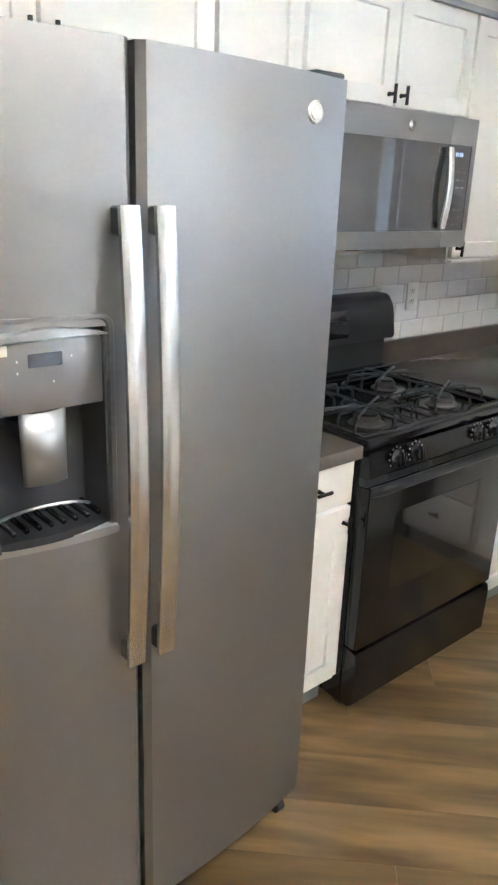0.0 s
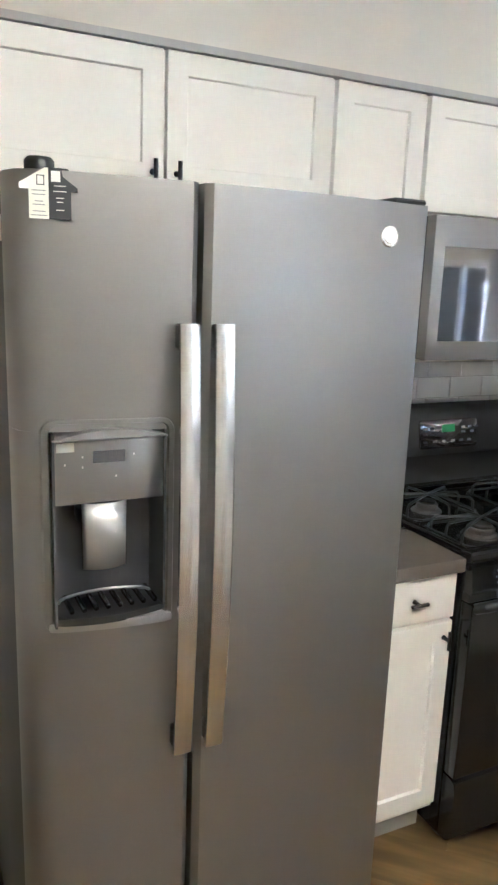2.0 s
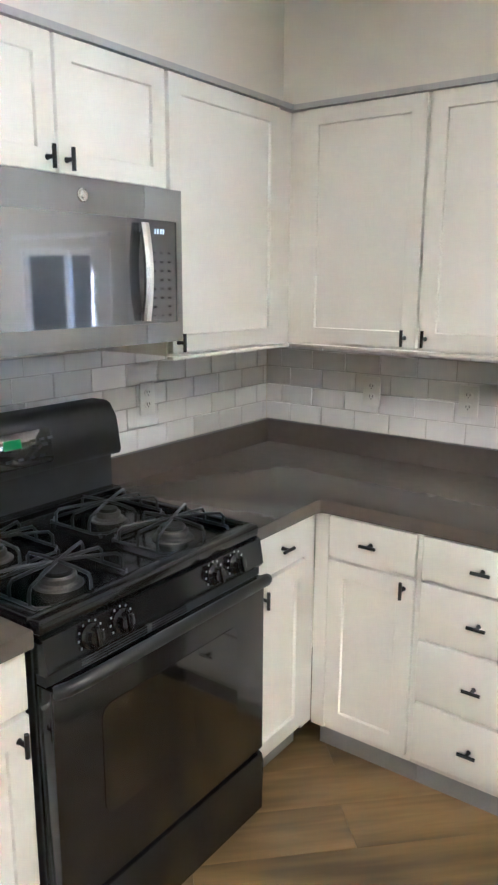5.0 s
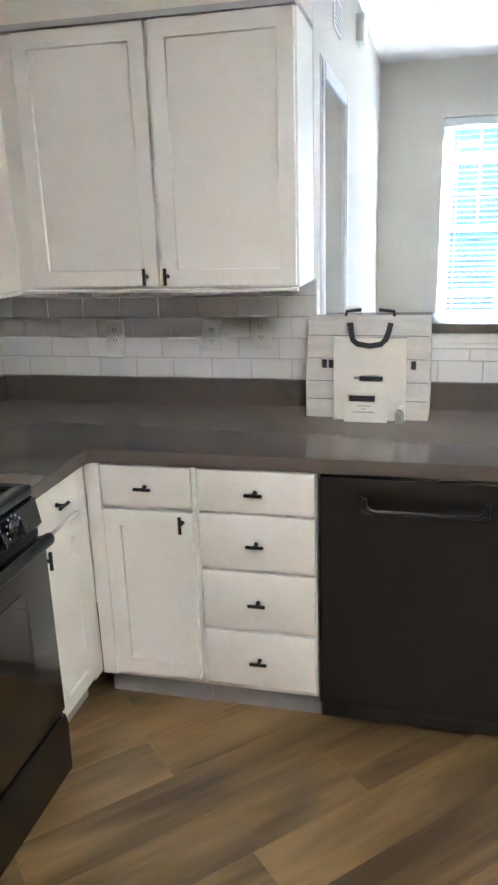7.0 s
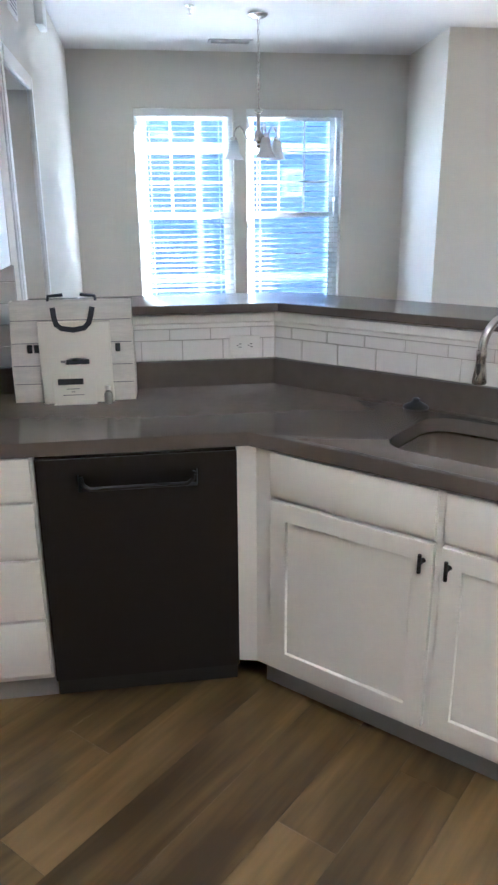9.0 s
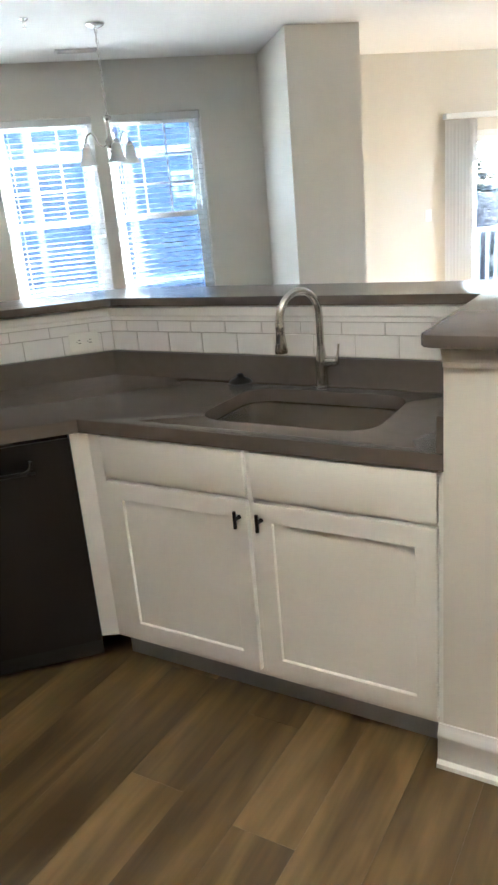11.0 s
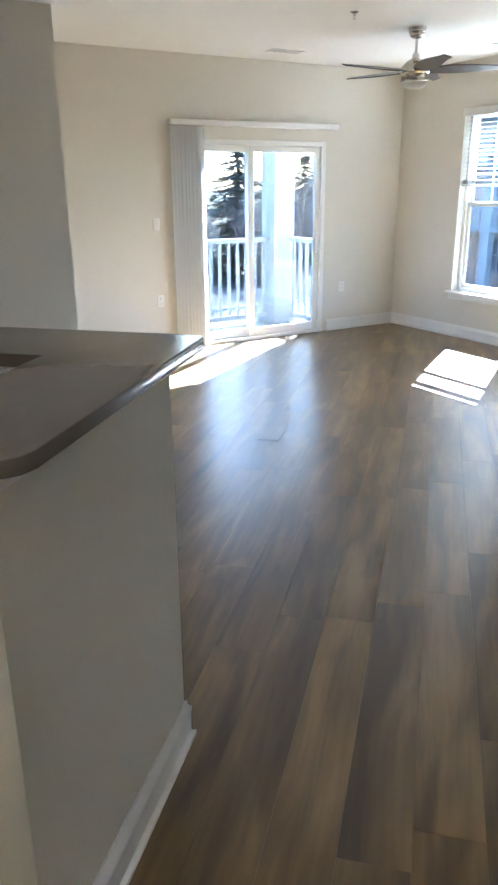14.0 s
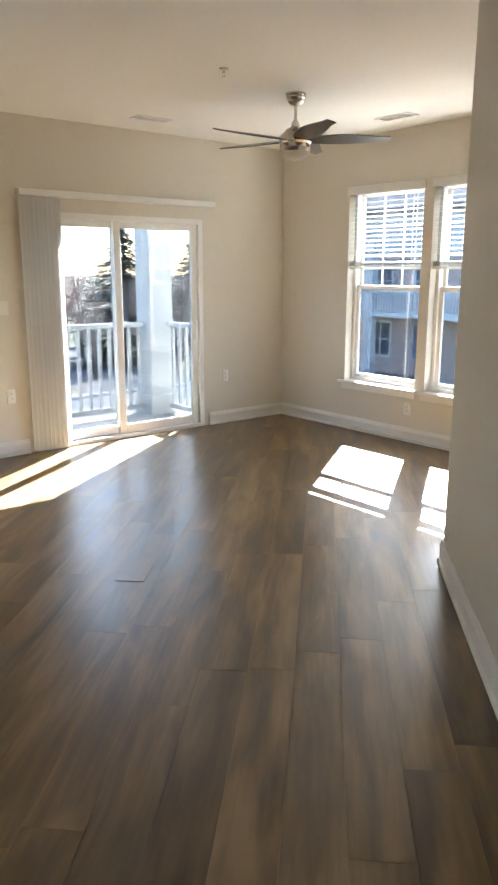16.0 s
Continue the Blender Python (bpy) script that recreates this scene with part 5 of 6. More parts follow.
lathe(bm, [(0.103, 2.3375), (0.100, 2.325), (0.086, 2.308), (0.060, 2.294), (0.030, 2.288), (0.004, 2.287)], seg=32)
part("light_bowl", bm, SHADE, fan, "frosted glass light bowl")
bm = bmesh.new()
top, low = [], []
for i in range(11):
    u = i / 10
    x = 0.085 + 0.575 * u
    hw = 0.042 + 0.030 * math.sin(math.pi * min(1, u * 1.15)) - 0.012 * u
    sweep = 0.035 * u * u
    for s in (1, -1):
        q = Vector((x, sweep + s * hw, 0.010 - s * hw * 0.28 + 0.008 * u))
        (top if s > 0 else low).append(q)
loop = top + low[::-1]
a, b = [bm.verts.new(q) for q in loop], [bm.verts.new(q - Vector((0, 0, 0.007))) for q in loop]
n = len(loop)
for i in range(10):
    bm.faces.new((a[i], a[i + 1], a[n - 2 - i], a[n - 1 - i])), bm.faces.new((b[n - 1 - i], b[n - 2 - i], b[i + 1], b[i]))
for i in range(n):
    bm.faces.new((a[i], b[i], b[(i + 1) % n], a[(i + 1) % n]))
me = finish(bm)
me.materials.append(BLADE)
for k in range(5):
    piece("blade", me, fan, pose(0, 0, 2.412, 0, 0, 10 + 72 * k))

ch = thing("chandelier", "brushed nickel chandelier with three bell-shaped glass shades", "chandelier", pose(4.258, -2.557, 0))
bm = bmesh.new()
lathe(bm, [(0.064, H - 0.001), (0.064, H - 0.010), (0.045, H - 0.024), (0.012, H - 0.034)], seg=24)
part("canopy", bm, STEEL, ch)
bm = bmesh.new()
z = H - 0.03
k = 0
while z > 2.17:
    ring = [(0.009 * math.cos(t) * (1 if k % 2 else 0), 0.009 * math.cos(t) * (0 if k % 2 else 1), z - 0.016 + 0.019 * math.sin(t)) for t in [2 * math.pi * i / 10 for i in range(12)]]
    tube(bm, ring, 0.0022, 5)
    z -= 0.032
    k += 1
tube(bm, [(0.003, 0.003, H - 0.03), (-0.003, 0.0, 2.45), (0.003, -0.003, 2.16)], 0.003, 6)
part("chain", bm, STEEL, ch)
bm = bmesh.new()
lathe(bm, [(0.006, 2.165), (0.028, 2.155), (0.030, 2.140), (0.012, 2.128), (0.012, 2.035), (0.020, 2.020), (0.034, 1.995), (0.030, 1.970), (0.014, 1.950), (0.020, 1.938), (0.008, 1.920)], seg=20)
part("column", bm, STEEL, ch)
for ang in (-75, 45, 165):
    d = radians(ang - 90 - 9)
    cx, cy = math.cos(d), math.sin(d)
    bm = bmesh.new()
    pts = [(0.02, 1.985), (0.05, 1.965), (0.085, 1.985), (0.105, 2.035), (0.130, 2.062), (0.158, 2.050), (0.172, 2.020), (0.175, 1.992)]
    tube(bm, [(r * cx, r * cy, zz) for r, zz in pts], 0.006, 8)
    lathe(bm, [(0.018, 1.996), (0.022, 1.990), (0.022, 1.955), (0.016, 1.950)], 0.175 * cx, 0.175 * cy, 14)
    arm = part("arm", bm, STEEL, ch)
    bm = bmesh.new()
    pr = [(0.024, 1.972), (0.032, 1.955), (0.036, 1.925), (0.044, 1.890), (0.062, 1.858), (0.066, 1.852), (0.062, 1.852), (0.040, 1.888), (0.032, 1.925), (0.028, 1.952), (0.020, 1.968)]
    lathe(bm, pr, 0.175 * cx, 0.175 * cy, 24)
    part("shade", bm, SHADE, arm, "frosted white bell shade")


def sprinkler(x, y):
    s = thing("fire_sprinkler", "small nickel fire sprinkler head on the ceiling", "sprinkler", pose(x, y, H), "ceiling sprinklers")
    bm = bmesh.new()
    lathe(bm, [(0.030, -0.001), (0.030, -0.004), (0.018, -0.008), (0.010, -0.012), (0.010, -0.026), (0.004, -0.028)], seg=18)
    part("escutcheon", bm, STEEL, s)
    bm = bmesh.new()
    for q in (-1, 1):
        tube(bm, [(q * 0.008, 0, -0.024), (q * 0.011, 0, -0.036), (q * 0.003, 0, -0.046)], 0.0022, 6)
    lathe(bm, [(0.014, -0.047), (0.014, -0.049)], seg=12)
    part("deflector", bm, STEEL, s)


sprinkler(3.706, -6.452)
sprinkler(4.10, -2.106)


def vent(x, y, w, d):
    v = thing("ceiling_vent", "white slotted air vent in the ceiling", "vent", pose(x, y, H), "ceiling vents")
    bm = bmesh.new()
    for q in ((-w, w, -d, -d + 0.022), (-w, w, d - 0.022, d), (-w, -w + 0.022, -d + 0.022, d - 0.022), (w - 0.022, w, -d + 0.022, d - 0.022)):
        box(bm, *q, -0.010, -0.001, 0.002)
    part("frame", bm, TRIM, v)
    bx("backing", BLACK_M, v, -w + 0.02, w - 0.02, -d + 0.02, d - 0.02, -0.003, -0.001, 0)
    bm = bmesh.new()
    box(bm, -0.005, 0.005, -d + 0.022, d - 0.022, -0.0008, 0.0008)
    me = finish(bm)
    me.materials.append(TRIM)
    for i in range(int((2 * w - 0.06) / 0.018)):
        piece("slat", me, v, pose(-w + 0.032 + 0.018 * i, 0, -0.0075, 0, -50, 0))


vent(5.285, -6.925, 0.075, 0.165)
vent(3.968, -8.377, 0.165, 0.075)
vent(5.12, -2.48, 0.075, 0.165)

dc = thing("door_chime", "small white plastic box high on the dining wall", "door chime", pose(3.68, YN, 2.565))
bx("cover", PLASTIC, dc, -0.10, 0.10, -0.045, -0.001, -0.07, 0.07, 0.006, 2)
sg = thing("wall_grille", "white perforated grille plate high on the dining wall", "grille", pose(2.70, YN, 2.42))
bm = bmesh.new()
plate(bm, rounded(-0.13, 0.13, -0.07, 0.07, 0.01, 3), -0.008, -0.001, 0.003)
gp = part("plate", bm, PLASTIC, sg)
for i in range(6):
    bx("slot", INKG, gp, -0.10, 0.10, -0.0092, -0.0078, -0.05 + 0.018 * i, -0.044 + 0.018 * i, 0)

fp = thing("floor_plate", "thin vinyl plank offcut covering a floor box", "floor cover", pose(3.027, -5.342, 0.0, 0, 0, -45))
bx("cover", PLANK, fp, -0.16, 0.16, -0.075, 0.075, 0.0005, 0.003, 0.001)

# ---- balcony and outdoors ----
GZ = -3.3
bm = bmesh.new()
box(bm, XE + 0.185, 7.43, -8.55, -5.00, -0.34, -0.12)
deck = tagged(part("balcony_floor", bm, DECK, smooth=0), "weathered grey balcony deck", "balcony", kind="structure")
rail = thing("balcony_railing", "white painted balcony railing with square balusters", "railing", pose(0, 0, -0.12))
RX, RYS = 7.25, -8.23
bm = bmesh.new()
box(bm, -0.0175, 0.0175, -0.0175, 0.0175, 0.13, 1.02)
bal = finish(bm)
bal.materials.append(WHITE_EXT)
runs = (((RX, -7.97), (RX, -5.06)), ((6.00, RYS), (7.09, RYS)), ((6.00, -5.03), (7.21, -5.03)))
for (x0, y0), (x1, y1) in runs:
    L = math.hypot(x1 - x0, y1 - y0)
    for nm, z0, z1, hw in (("top_rail", 1.02, 1.075, 0.035), ("bottom_rail", 0.07, 0.13, 0.024)):
        if x0 == x1:
            bx(nm, WHITE_EXT, rail, x0 - hw, x0 + hw, y0, y1, z0, z1, 0.004)
        else:
            bx(nm, WHITE_EXT, rail, x0, x1, y0 - hw, y0 + hw, z0, z1, 0.004)
    n = int(L / 0.125)
    for i in range(n):
        u = (i + 0.5) / n
        piece("baluster", bal, rail, pose(x0 + (x1 - x0) * u, y0 + (y1 - y0) * u, 0))
pst = thing("balcony_post", "square white balcony column with a boxed base", "column", pose(7.25, -8.13, -0.12))
bx("shaft", WHITE_EXT, pst, -0.15, 0.15, -0.15, 0.15, 0.24, 4.2, 0.006)
bx("base", WHITE_EXT, pst, -0.18, 0.18, -0.18, 0.18, 0.0, 0.24, 0.008)

bm = bmesh.new()
box(bm, -400, 600, -500, 500, GZ - 0.5, GZ)
tagged(part("ground", bm, GRASS, smooth=0), "dull winter grass around the building", "ground", kind="structure")
bm = bmesh.new()
box(bm, 19, 25.5, -90, 25, GZ, GZ + 0.02)
box(bm, 25.5, 60, -24, -17, GZ, GZ + 0.02)
tagged(part("road", bm, ASPHALT, smooth=0), "pale asphalt drive beyond the balcony", "road", kind="structure")
for x in (18.85, 25.5):
    bm = bmesh.new()
    box(bm, x, x + 0.15, -90, 25, GZ, GZ + 0.14)
    tagged(part("kerb", bm, WHITE_EXT, smooth=0), "pale concrete kerb along the drive", "kerb", kind="structure")


def branch(bm, p0, d, length, r, depth, rng, spread=0.55, seg=5):
    pts, rad = [p0], [r]
    q, dd = p0.copy(), d.copy()
    for i in range(3):
        dd = (dd + Vector((rng.uniform(-1, 1), rng.uniform(-1, 1), rng.uniform(-0.4, 0.8))) * 0.16).normalized()
        q = q + dd * length / 3
        pts.append(q), rad.append(r * (1 - 0.2 * (i + 1)))
    tube(bm, pts, rad, seg if depth > 1 else 3)
    if depth:
        for i in range(rng.randint(3, 5)):
            t = rng.uniform(0.35, 1.0)
            k = min(3, int(t * 3))
            base = pts[k]
            nd = (dd + Vector((rng.uniform(-1, 1), rng.uniform(-1, 1), rng.uniform(-0.2, 0.7))) * spread * 1.6).normalized()
            branch(bm, base, nd, length * rng.uniform(0.5, 0.75), rad[k] * 0.6, depth - 1, rng, spread, seg)


def bare_tree(x, y, h, seed, twig, depth=4, spread=0.55, z=GZ, label="leafless tree with fine bare twigs"):
    rng = random.Random(seed)
    t = thing("bare_tree", label, "tree", pose(x, y, z), "bare trees outside")
    bm = bmesh.new()
    tube(bm, [(0, 0, -0.1), (0.03, 0.02, h * 0.18), (0.0, 0.05, h * 0.38)], [h * 0.020, h * 0.016, h * 0.012], 8)
    part("trunk", bm, BARK, t)
    bm = bmesh.new()
    for i in range(7):
        a = rng.uniform(0, 6.3)
        z0 = h * rng.uniform(0.14, 0.38)
        branch(bm, Vector((0, 0.03, z0)), Vector((math.cos(a) * 0.7, math.sin(a) * 0.7, rng.uniform(0.6, 1.3))).normalized(), h * rng.uniform(0.28, 0.42), h * 0.008, depth - 1, rng, spread)
    part("crown", bm, twig, t)
    return t


def conifer(x, y, h, w, seed, z=GZ):
    rng = random.Random(seed)
    t = thing("conifer", "tall dark green spruce tree", "tree", pose(x, y, z), "conifers outside")
    bm = bmesh.new()
    tube(bm, [(0, 0, -0.1), (0, 0, h * 0.5), (0, 0, h * 0.97)], [h * 0.02, h * 0.012, h * 0.002], 8)
    part("trunk", bm, BARK, t)
    vs, fs = [], []
    layers = int(h * 4.2)
    for k in range(layers):
        u = k / layers
        zz = h * (0.08 + 0.91 * u)
        reach = w * (1 - u) ** 0.85 * rng.uniform(0.75, 1.1) + 0.06
        for b in range(15):
            a = rng.uniform(0, 6.283)
            r = reach * rng.uniform(0.7, 1.12)
            zj = zz + rng.uniform(-0.16, 0.16)
            m = max(3, int(r * 7))
            for i in range(m):
                s = (i + rng.random()) / m
                c = Vector((math.cos(a) * r * s, math.sin(a) * r * s, zj - 0.32 * r * s + 0.16 * r * s * s))
                for q in range(2):
                    dv = Vector((math.cos(a + rng.uniform(-1, 1)), math.sin(a + rng.uniform(-1, 1)), rng.uniform(-0.5, 0.15)))
                    n = Vector((-dv.y, dv.x, rng.uniform(-0.4, 0.4))) * 0.09
                    e = dv * rng.uniform(0.22, 0.42)
                    o = len(vs)
                    vs += [c - n, c + n, c + e]
                    fs.append((o, o + 1, o + 2))
    me = bpy.data.meshes.new("mesh")
    me.from_pydata(vs, [], fs)
    me.materials.append(NEEDLE)
    cr = new("crown", me)
    cr.parent = t
    return t


def away(bearing, dist):
    """Plan place far out beyond the balcony."""
    return dist * math.sin(radians(bearing)), -3.5 + dist * math.cos(radians(bearing))


conifer(*away(119.9, 40), 7.2, 4.3, 3)
conifer(*away(125.0, 46), 6.7, 3.2, 8)
for i, (a, d, h, tw) in enumerate(((115.0, 36, 6.1, REDTWIG), (116.6, 43, 6.6, REDTWIG), (117.6, 34, 5.6, TWIG), (121.2, 37, 5.9, TWIG), (122.4, 44, 6.6, TWIG), (123.3, 35, 5.5, TWIG), (124.3, 40, 6.2, TWIG), (126.4, 38, 6.2, TWIG), (128.5, 42, 6.4, TWIG), (112.5, 40, 6.2, TWIG), (108, 38, 6.4, TWIG))):
    bare_tree(*away(a, d), h, 20 + i, tw, 5)
bm = bmesh.new()
rng = random.Random(5)
for i in range(64):
    c = Vector((58 + rng.uniform(-4, 14), -92 + i * 1.3, GZ))
    hh = rng.uniform(4.6, 6.6)
    for k in range(4):
        a = rng.uniform(0, 6.3)
        branch(bm, c, Vector((math.cos(a) * 0.35, math.sin(a) * 0.35, 1)).normalized(), hh * 0.6, 0.045, 2, rng, 0.5, 3)
ob = part("far_woods", bm, TWIG, smooth=0)
tagged(ob, "distant grey-brown band of bare woods", "woods", kind="stuff")


def facade_window(root, x, z, w, h, y=-0.02):
    bm = bmesh.new()
    t = 0.11
    for q in ((x - t, x, z - t, z + h + t), (x + w, x + w + t, z - t, z + h + t), (x, x + w, z - t, z), (x, x + w, z + h, z + h + t), (x, x + w, z + h / 2 - 0.03, z + h / 2 + 0.03), (x + w / 2 - 0.03, x + w / 2 + 0.03, z, z + h)):
        box(bm, q[0], q[1], y - 0.05, y + 0.02, q[2], q[3])
    f = part("window", bm, WHITE_EXT, root, smooth=0)
    bx("pane", PANE_FAR, f, x, x + w, y - 0.012, y + 0.01, z, z + h, 0)


def clapboard(bm, x0, x1, z0, z1, lap=0.16):
    n = int((z1 - z0) / lap)
    for i in range(n):
        a = z0 + i * lap
        extrude_x(bm, [(0.0, a), (-0.030, a), (-0.008, a + lap), (0.0, a + lap)], x0, x1)


# blue clapboard apartment house across from the dining windows; local front towards -y
hs = thing("apartment_house", "blue clapboard apartment house with white trim and a gabled roof", "house", pose(17.5, 8.0, GZ, 0, 0, -90))
bm = bmesh.new()
box(bm, 0, 19, 0.0, 9, 0, 9.2)
clapboard(bm, 0, 19, 0, 9.2)
part("wall", bm, SIDING, hs, smooth=0)
bm = bmesh.new()
box(bm, 0, 19, -0.06, 0, 9.0, 9.35)
for x in (0.0, 5.4, 9.9, 11.15, 12.15, 14.3, 18.85):
    box(bm, x, x + 0.16, -0.07, 0, 0, 9.2)
box(bm, 0, 19, -0.05, 0, 3.0, 3.2)
box(bm, 9.9, 14.4, -0.08, 0, 5.95, 6.2)
part("trim_boards", bm, WHITE_EXT, hs, smooth=0)
for x in (1.2, 3.3, 6.3, 8.4, 15.4, 17.2):
    for z in (0.9, 3.9, 6.7):
        facade_window(hs, x, z, 1.0, 1.5)
for x in (12.6,):
    for z in (2.2, 5.1):
        facade_window(hs, x + 0.75, z, 0.32, 0.42)
bm = bmesh.new()
extrude_x(bm, [(-0.5, 9.3), (4.5, 12.2), (9.5, 9.3), (9.5, 9.2), (4.5, 12.05), (-0.5, 9.15)], -0.4, 19.4)
part("roof", bm, ROOF, hs, smooth=0)
bm = bmesh.new()
for s in (-1, 1):
    tube(bm, [(12.1, -0.4, 10.6 if s else 0), (12.1 + s * 2.9, -0.4, 8.4)], 0.14, 4)
part("gable_trim", bm, WHITE_EXT, hs, smooth=0)
bm = bmesh.new()
a = [bm.verts.new(q) for q in ((9.3, -0.3, 8.5), (14.9, -0.3, 8.5), (12.1, -0.3, 10.6), (9.3, 4, 8.5), (14.9, 4, 8.5), (12.1, 4, 10.6))]
for f in ((0, 1, 2), (5, 4, 3), (0, 2, 5, 3), (1, 4, 5, 2), (0, 3, 4, 1)):
    bm.faces.new([a[i] for i in f])
part("gable", bm, SIDING, hs, smooth=0)
for z in (3.2, 6.1):
    b = bx("balcony", WHITE_EXT, hs, 14.6, 17.6, -1.3, -0.001, z - 0.2, z, 0)
    for i in range(22):
        bx("baluster", WHITE_EXT, b, 14.62 + 0.135 * i, 14.66 + 0.135 * i, -1.28, -1.24, z, z + 0.95, 0)
    bx("top_rail", WHITE_EXT, b, 14.6, 17.6, -1.30, -1.22, z + 0.95, z + 1.02, 0)
bare_tree(13.6, -0.9, 5.6, 61, TWIG, 4, 0.6, GZ, "slender leafless tree before the blue house")

# red-brown apartment house seen from the living room's side windows
h2 = thing("apartment_house", "red brick apartment house with white balconies", "house", pose(14.0, -31, GZ, 0, 0, 180))
bm = bmesh.new()
box(bm, -12, 14, 0.0, 9, 0, 5.6)
part("wall", bm, BRICK, h2, smooth=0)
bm = bmesh.new()
box(bm, -12, 14, -0.05, 9, 5.6, 7.6)
clapboard(bm, -12, 14, 5.6, 7.6)
part("siding", bm, WHITE_EXT, h2, smooth=0)
bm = bmesh.new()
extrude_x(bm, [(-0.5, 7.6), (4.5, 10.4), (9.5, 7.6), (9.5, 7.5), (-0.5, 7.5)], -12.4, 14.4)
part("roof", bm, ROOF, h2, smooth=0)
for x in (-10, -7.5, -4.5, -1.5, 1.5, 4.5, 7.5, 10.5):
    for z in (0.9, 3.6):
        facade_window(h2, x, z, 1.1, 1.5)
bm = bmesh.new()
for x in (-11.6, -9.2, -6.0, -2.8, 0.2, 3.2, 6.2, 9.2):
    box(bm, x, x + 0.5, -1.6, -1.25, 0, 5.7)
part("porch_posts", bm, WHITE_EXT, h2, smooth=0)
bm = bmesh.new()
box(bm, -12, 9.7, -1.6, -0.001, 2.8, 3.0)
box(bm, -12, 9.7, -1.6, -1.5, 3.85, 3.95)
for i in range(-37, 97):
    box(bm, -6 + 0.16 * i, -5.95 + 0.16 * i, -1.58, -1.53, 3.0, 3.86)
part("porch_railing", bm, WHITE_EXT, h2, smooth=0)
bm = bmesh.new()
rng = random.Random(12)
for i in range(420):
    c = Vector((rng.uniform(6.2, 13.5), rng.uniform(-18.5, -14.2), GZ))
    a = rng.uniform(0, 6.3)
    hh = rng.uniform(0.8, 1.7)
    tube(bm, [c, c + Vector((0.2 * math.cos(a), 0.2 * math.sin(a), hh * 0.6)), c + Vector((0.6 * math.cos(a + 0.5), 0.6 * math.sin(a + 0.5), hh))], [0.03, 0.02, 0.008], 3)
tagged(part("bare_shrubs", bm, REDTWIG, smooth=0), "tangled red-brown leafless shrubs below the windows", "shrubs", kind="stuff")

# ---- tiles ----
TW, TH, TG = 0.1524, 0.0762, 0.0028


def tile_field(name, label, at, x0, x1, rows, z0, cut_top=None):
    """Running-bond tiles on a wall; local face towards -y at y = 0."""
    root = thing(name, label, "tile", at, kind="structure")
    bx("grout_bed", GROUT, root, x0, x1, 0.0035, 0.0078, z0 - 0.0, (cut_top or z0 + rows * TH), 0)
    cache = {}
    for r in range(rows):
        za = z0 + r * TH
        zb = min(za + TH, cut_top or 9)
        x = x0 - (TW / 2 if r % 2 else 0.03)
        while x < x1 - 0.004:
            a, b = max(x, x0), min(x + TW, x1)
            x += TW
            if b - a < 0.012:
                continue
            key = (round(b - a, 4), round(zb - za, 4))
            if key not in cache:
                bm = bmesh.new()
                box(bm, TG / 2, key[0] - TG / 2, 0, 0.007, TG / 2, key[1] - TG / 2, 0.0012)
                me = finish(bm)
                me.materials.append(TILE)
                cache[key] = me
            piece("tile", cache[key], root, pose(a, random.uniform(-0.0004, 0.0003), za))


tile_field("wall_tiles_north", "white glossy subway tiles behind range and counter", pose(0, 0, 0), -0.385, 1.744, 5, SPZ - 0.0, UB - 0.002)
tile_field("wall_tiles_east", "white glossy subway tiles under the wall cabinets", pose(1.745, 0, 0, 0, 0, -90), 0.0, -YD + 0.008, 5, SPZ, UB - 0.002)
tile_field("wall_tiles_low", "white glossy subway tiles below the bar top", pose(1.745, 0, 0, 0, 0, -90), -YD + 0.009, -(1.745 - math.sqrt(2) * SINK_N), 2, SPZ, PZ - 0.055)
s0 = (1.745 + 1.745 - math.sqrt(2) * SINK_N) * S2
tile_field("wall_tiles_sink", "white glossy subway tiles behind the sink", pose(*en(s0, SINK_N), 0, 0, 0, -135), 0.0, s0 - W2B, 2, SPZ, PZ - 0.055)

# ---- floor planks ----
PW, PL = 0.183, 1.22
room = [(-3.0, 0.0), (XE, 0.0), (XE, YS), (2.0, YS), (2.0, -6.77), (-0.68, -4.06), (-3.0, -4.06)]


def inside(x, y):
    hit = False
    for (ax, ay), (bx_, by) in zip(room, room[1:] + room[:1]):
        if (ay > y) != (by > y) and x < (bx_ - ax) * (y - ay) / (by - ay) + ax:
            hit = not hit
    return hit


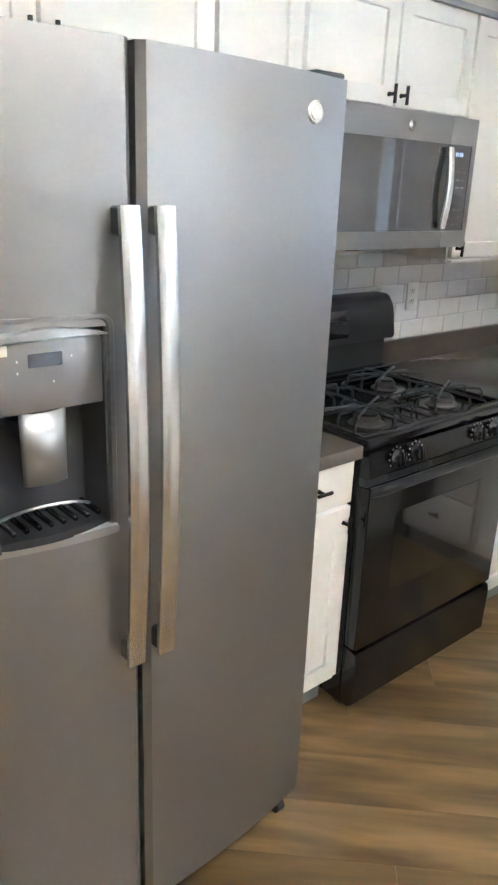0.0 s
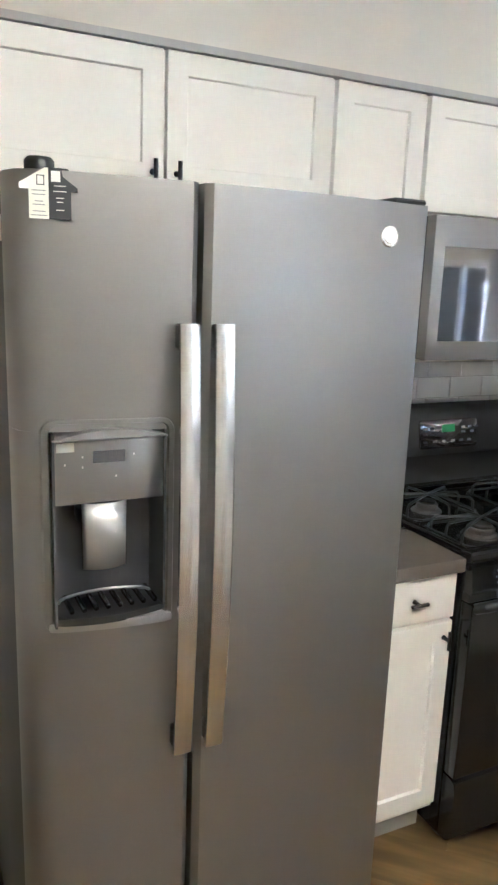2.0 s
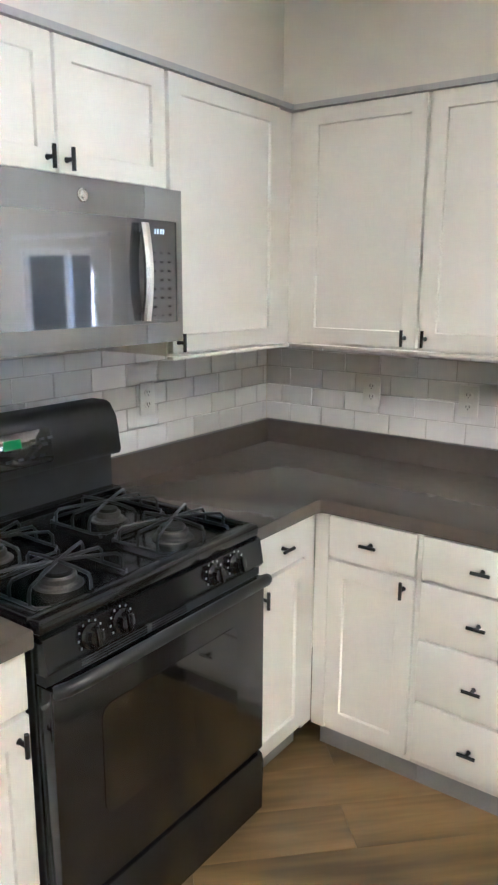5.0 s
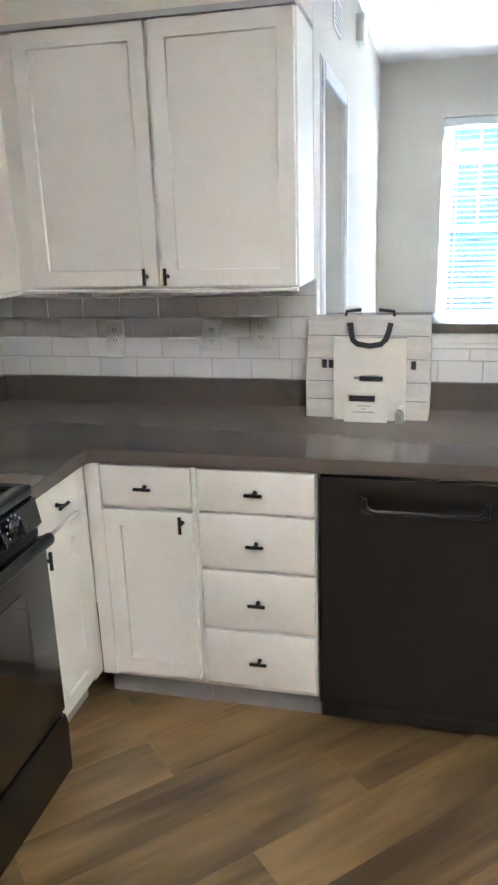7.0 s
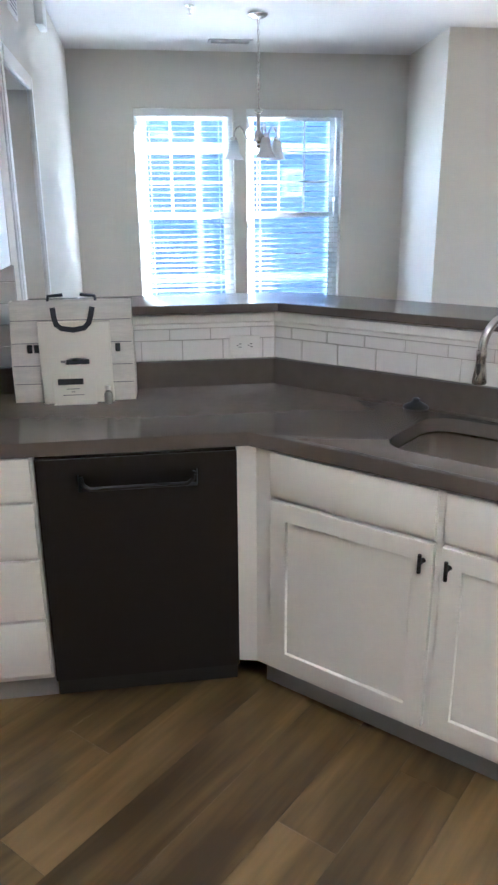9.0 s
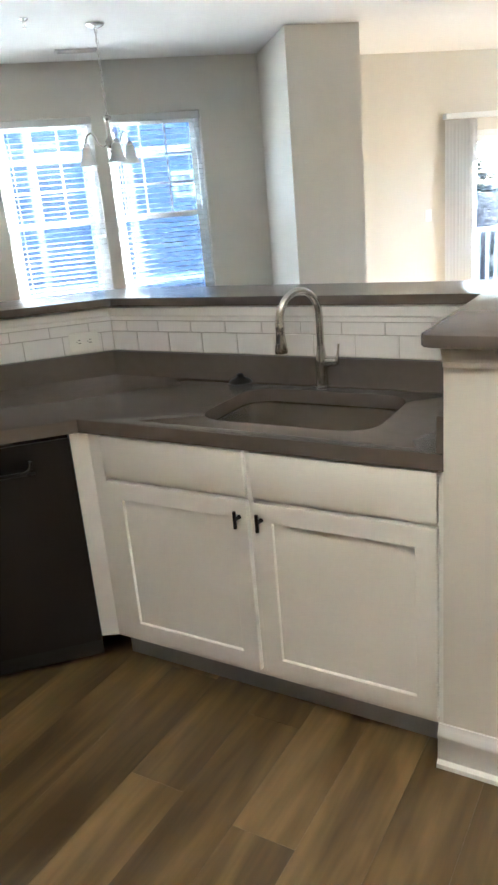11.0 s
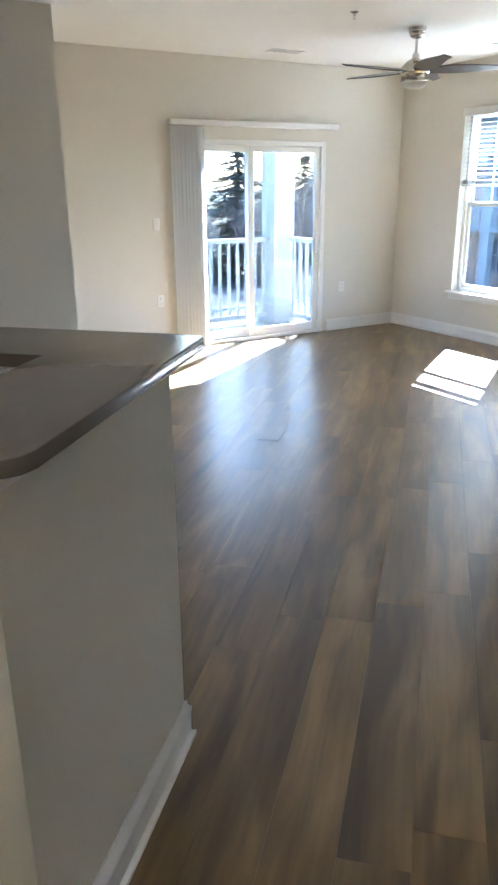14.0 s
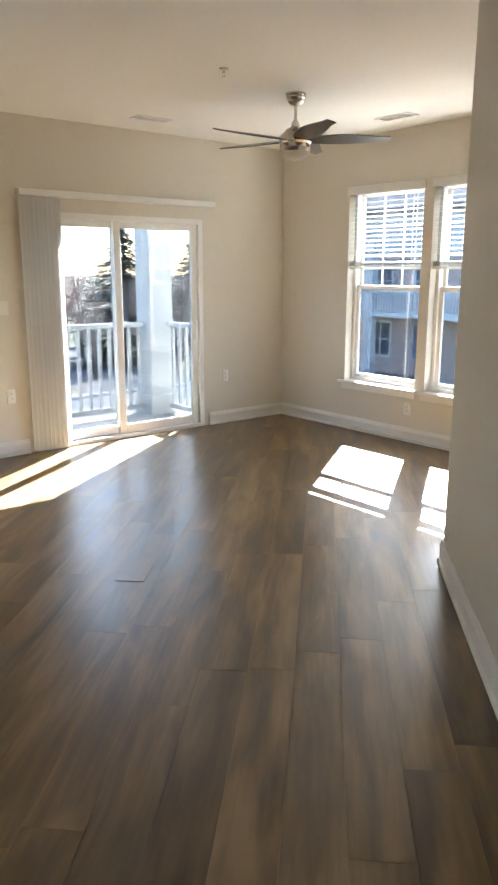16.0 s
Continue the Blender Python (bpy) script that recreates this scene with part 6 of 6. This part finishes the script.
def clip(poly, a, b, c):
    """Keep the side a*x + b*y <= c of an outline."""
    out = []
    for p0, p1 in zip(poly, poly[1:] + poly[:1]):
        d0, d1 = a * p0[0] + b * p0[1] - c, a * p1[0] + b * p1[1] - c
        if d0 <= 0:
            out.append(p0)
        if d0 * d1 < 0:
            t = d0 / (d0 - d1)
            out.append((p0[0] + (p1[0] - p0[0]) * t, p0[1] + (p1[1] - p0[1]) * t))
    return out


def plank_mesh(pts):
    bm = bmesh.new()
    n = len(pts)
    cx, cy = sum(q[0] for q in pts) / n, sum(q[1] for q in pts) / n
    low = [bm.verts.new((x, y, -0.006)) for x, y in pts]
    mid_ = [bm.verts.new((x, y, -0.0005)) for x, y in pts]
    top_ = []
    for x, y in pts:
        v = Vector((cx - x, cy - y))
        v = v.normalized() * 0.0008
        top_.append(bm.verts.new((x + v.x, y + v.y, 0.0)))
    bm.faces.new(top_)
    for i in range(n):
        j = (i + 1) % n
        bm.faces.new((low[i], low[j], mid_[j], mid_[i])), bm.faces.new((mid_[i], mid_[j], top_[j], top_[i]))
    me = finish(bm, 0)
    me.materials.append(PLANK)
    return me


full = plank_mesh([(0.0002, 0.0002), (PL - 0.0002, 0.0002), (PL - 0.0002, PW - 0.0002), (0.0002, PW - 0.0002)])
rng = random.Random(4)
for r in range(-26, 34):
    e_ = -1.95 + r * PW
    start = -2.5 - rng.random() * PL
    for k in range(13):
        n_ = start + k * PL
        m = pose(*en(e_, n_), 0, 0, 0, -45)
        quad = [m @ Vector((x, y, 0)) for x, y in ((0, 0), (PL, 0), (PL, PW), (0, PW))]
        quad = [(q.x, q.y) for q in quad]
        mx_, my_ = sum(q[0] for q in quad) / 4, sum(q[1] for q in quad) / 4
        if not (inside(mx_, my_) or any(inside(*q) for q in quad)):
            continue
        poly = quad
        for a, b, c in ((1, 0, XE + 0.05), (-1, 0, 3.05), (0, 1, 0.05), (0, -1, -YS + 0.05)):
            poly = clip(poly, a, b, c) if poly else poly
        if len(poly) < 3:
            continue
        if poly == quad:
            piece("plank", full, floor, m)
        else:
            inv = m.inverted()
            piece("plank", plank_mesh([((inv @ Vector((x, y, 0))).x, (inv @ Vector((x, y, 0))).y) for x, y in poly]), floor, m)
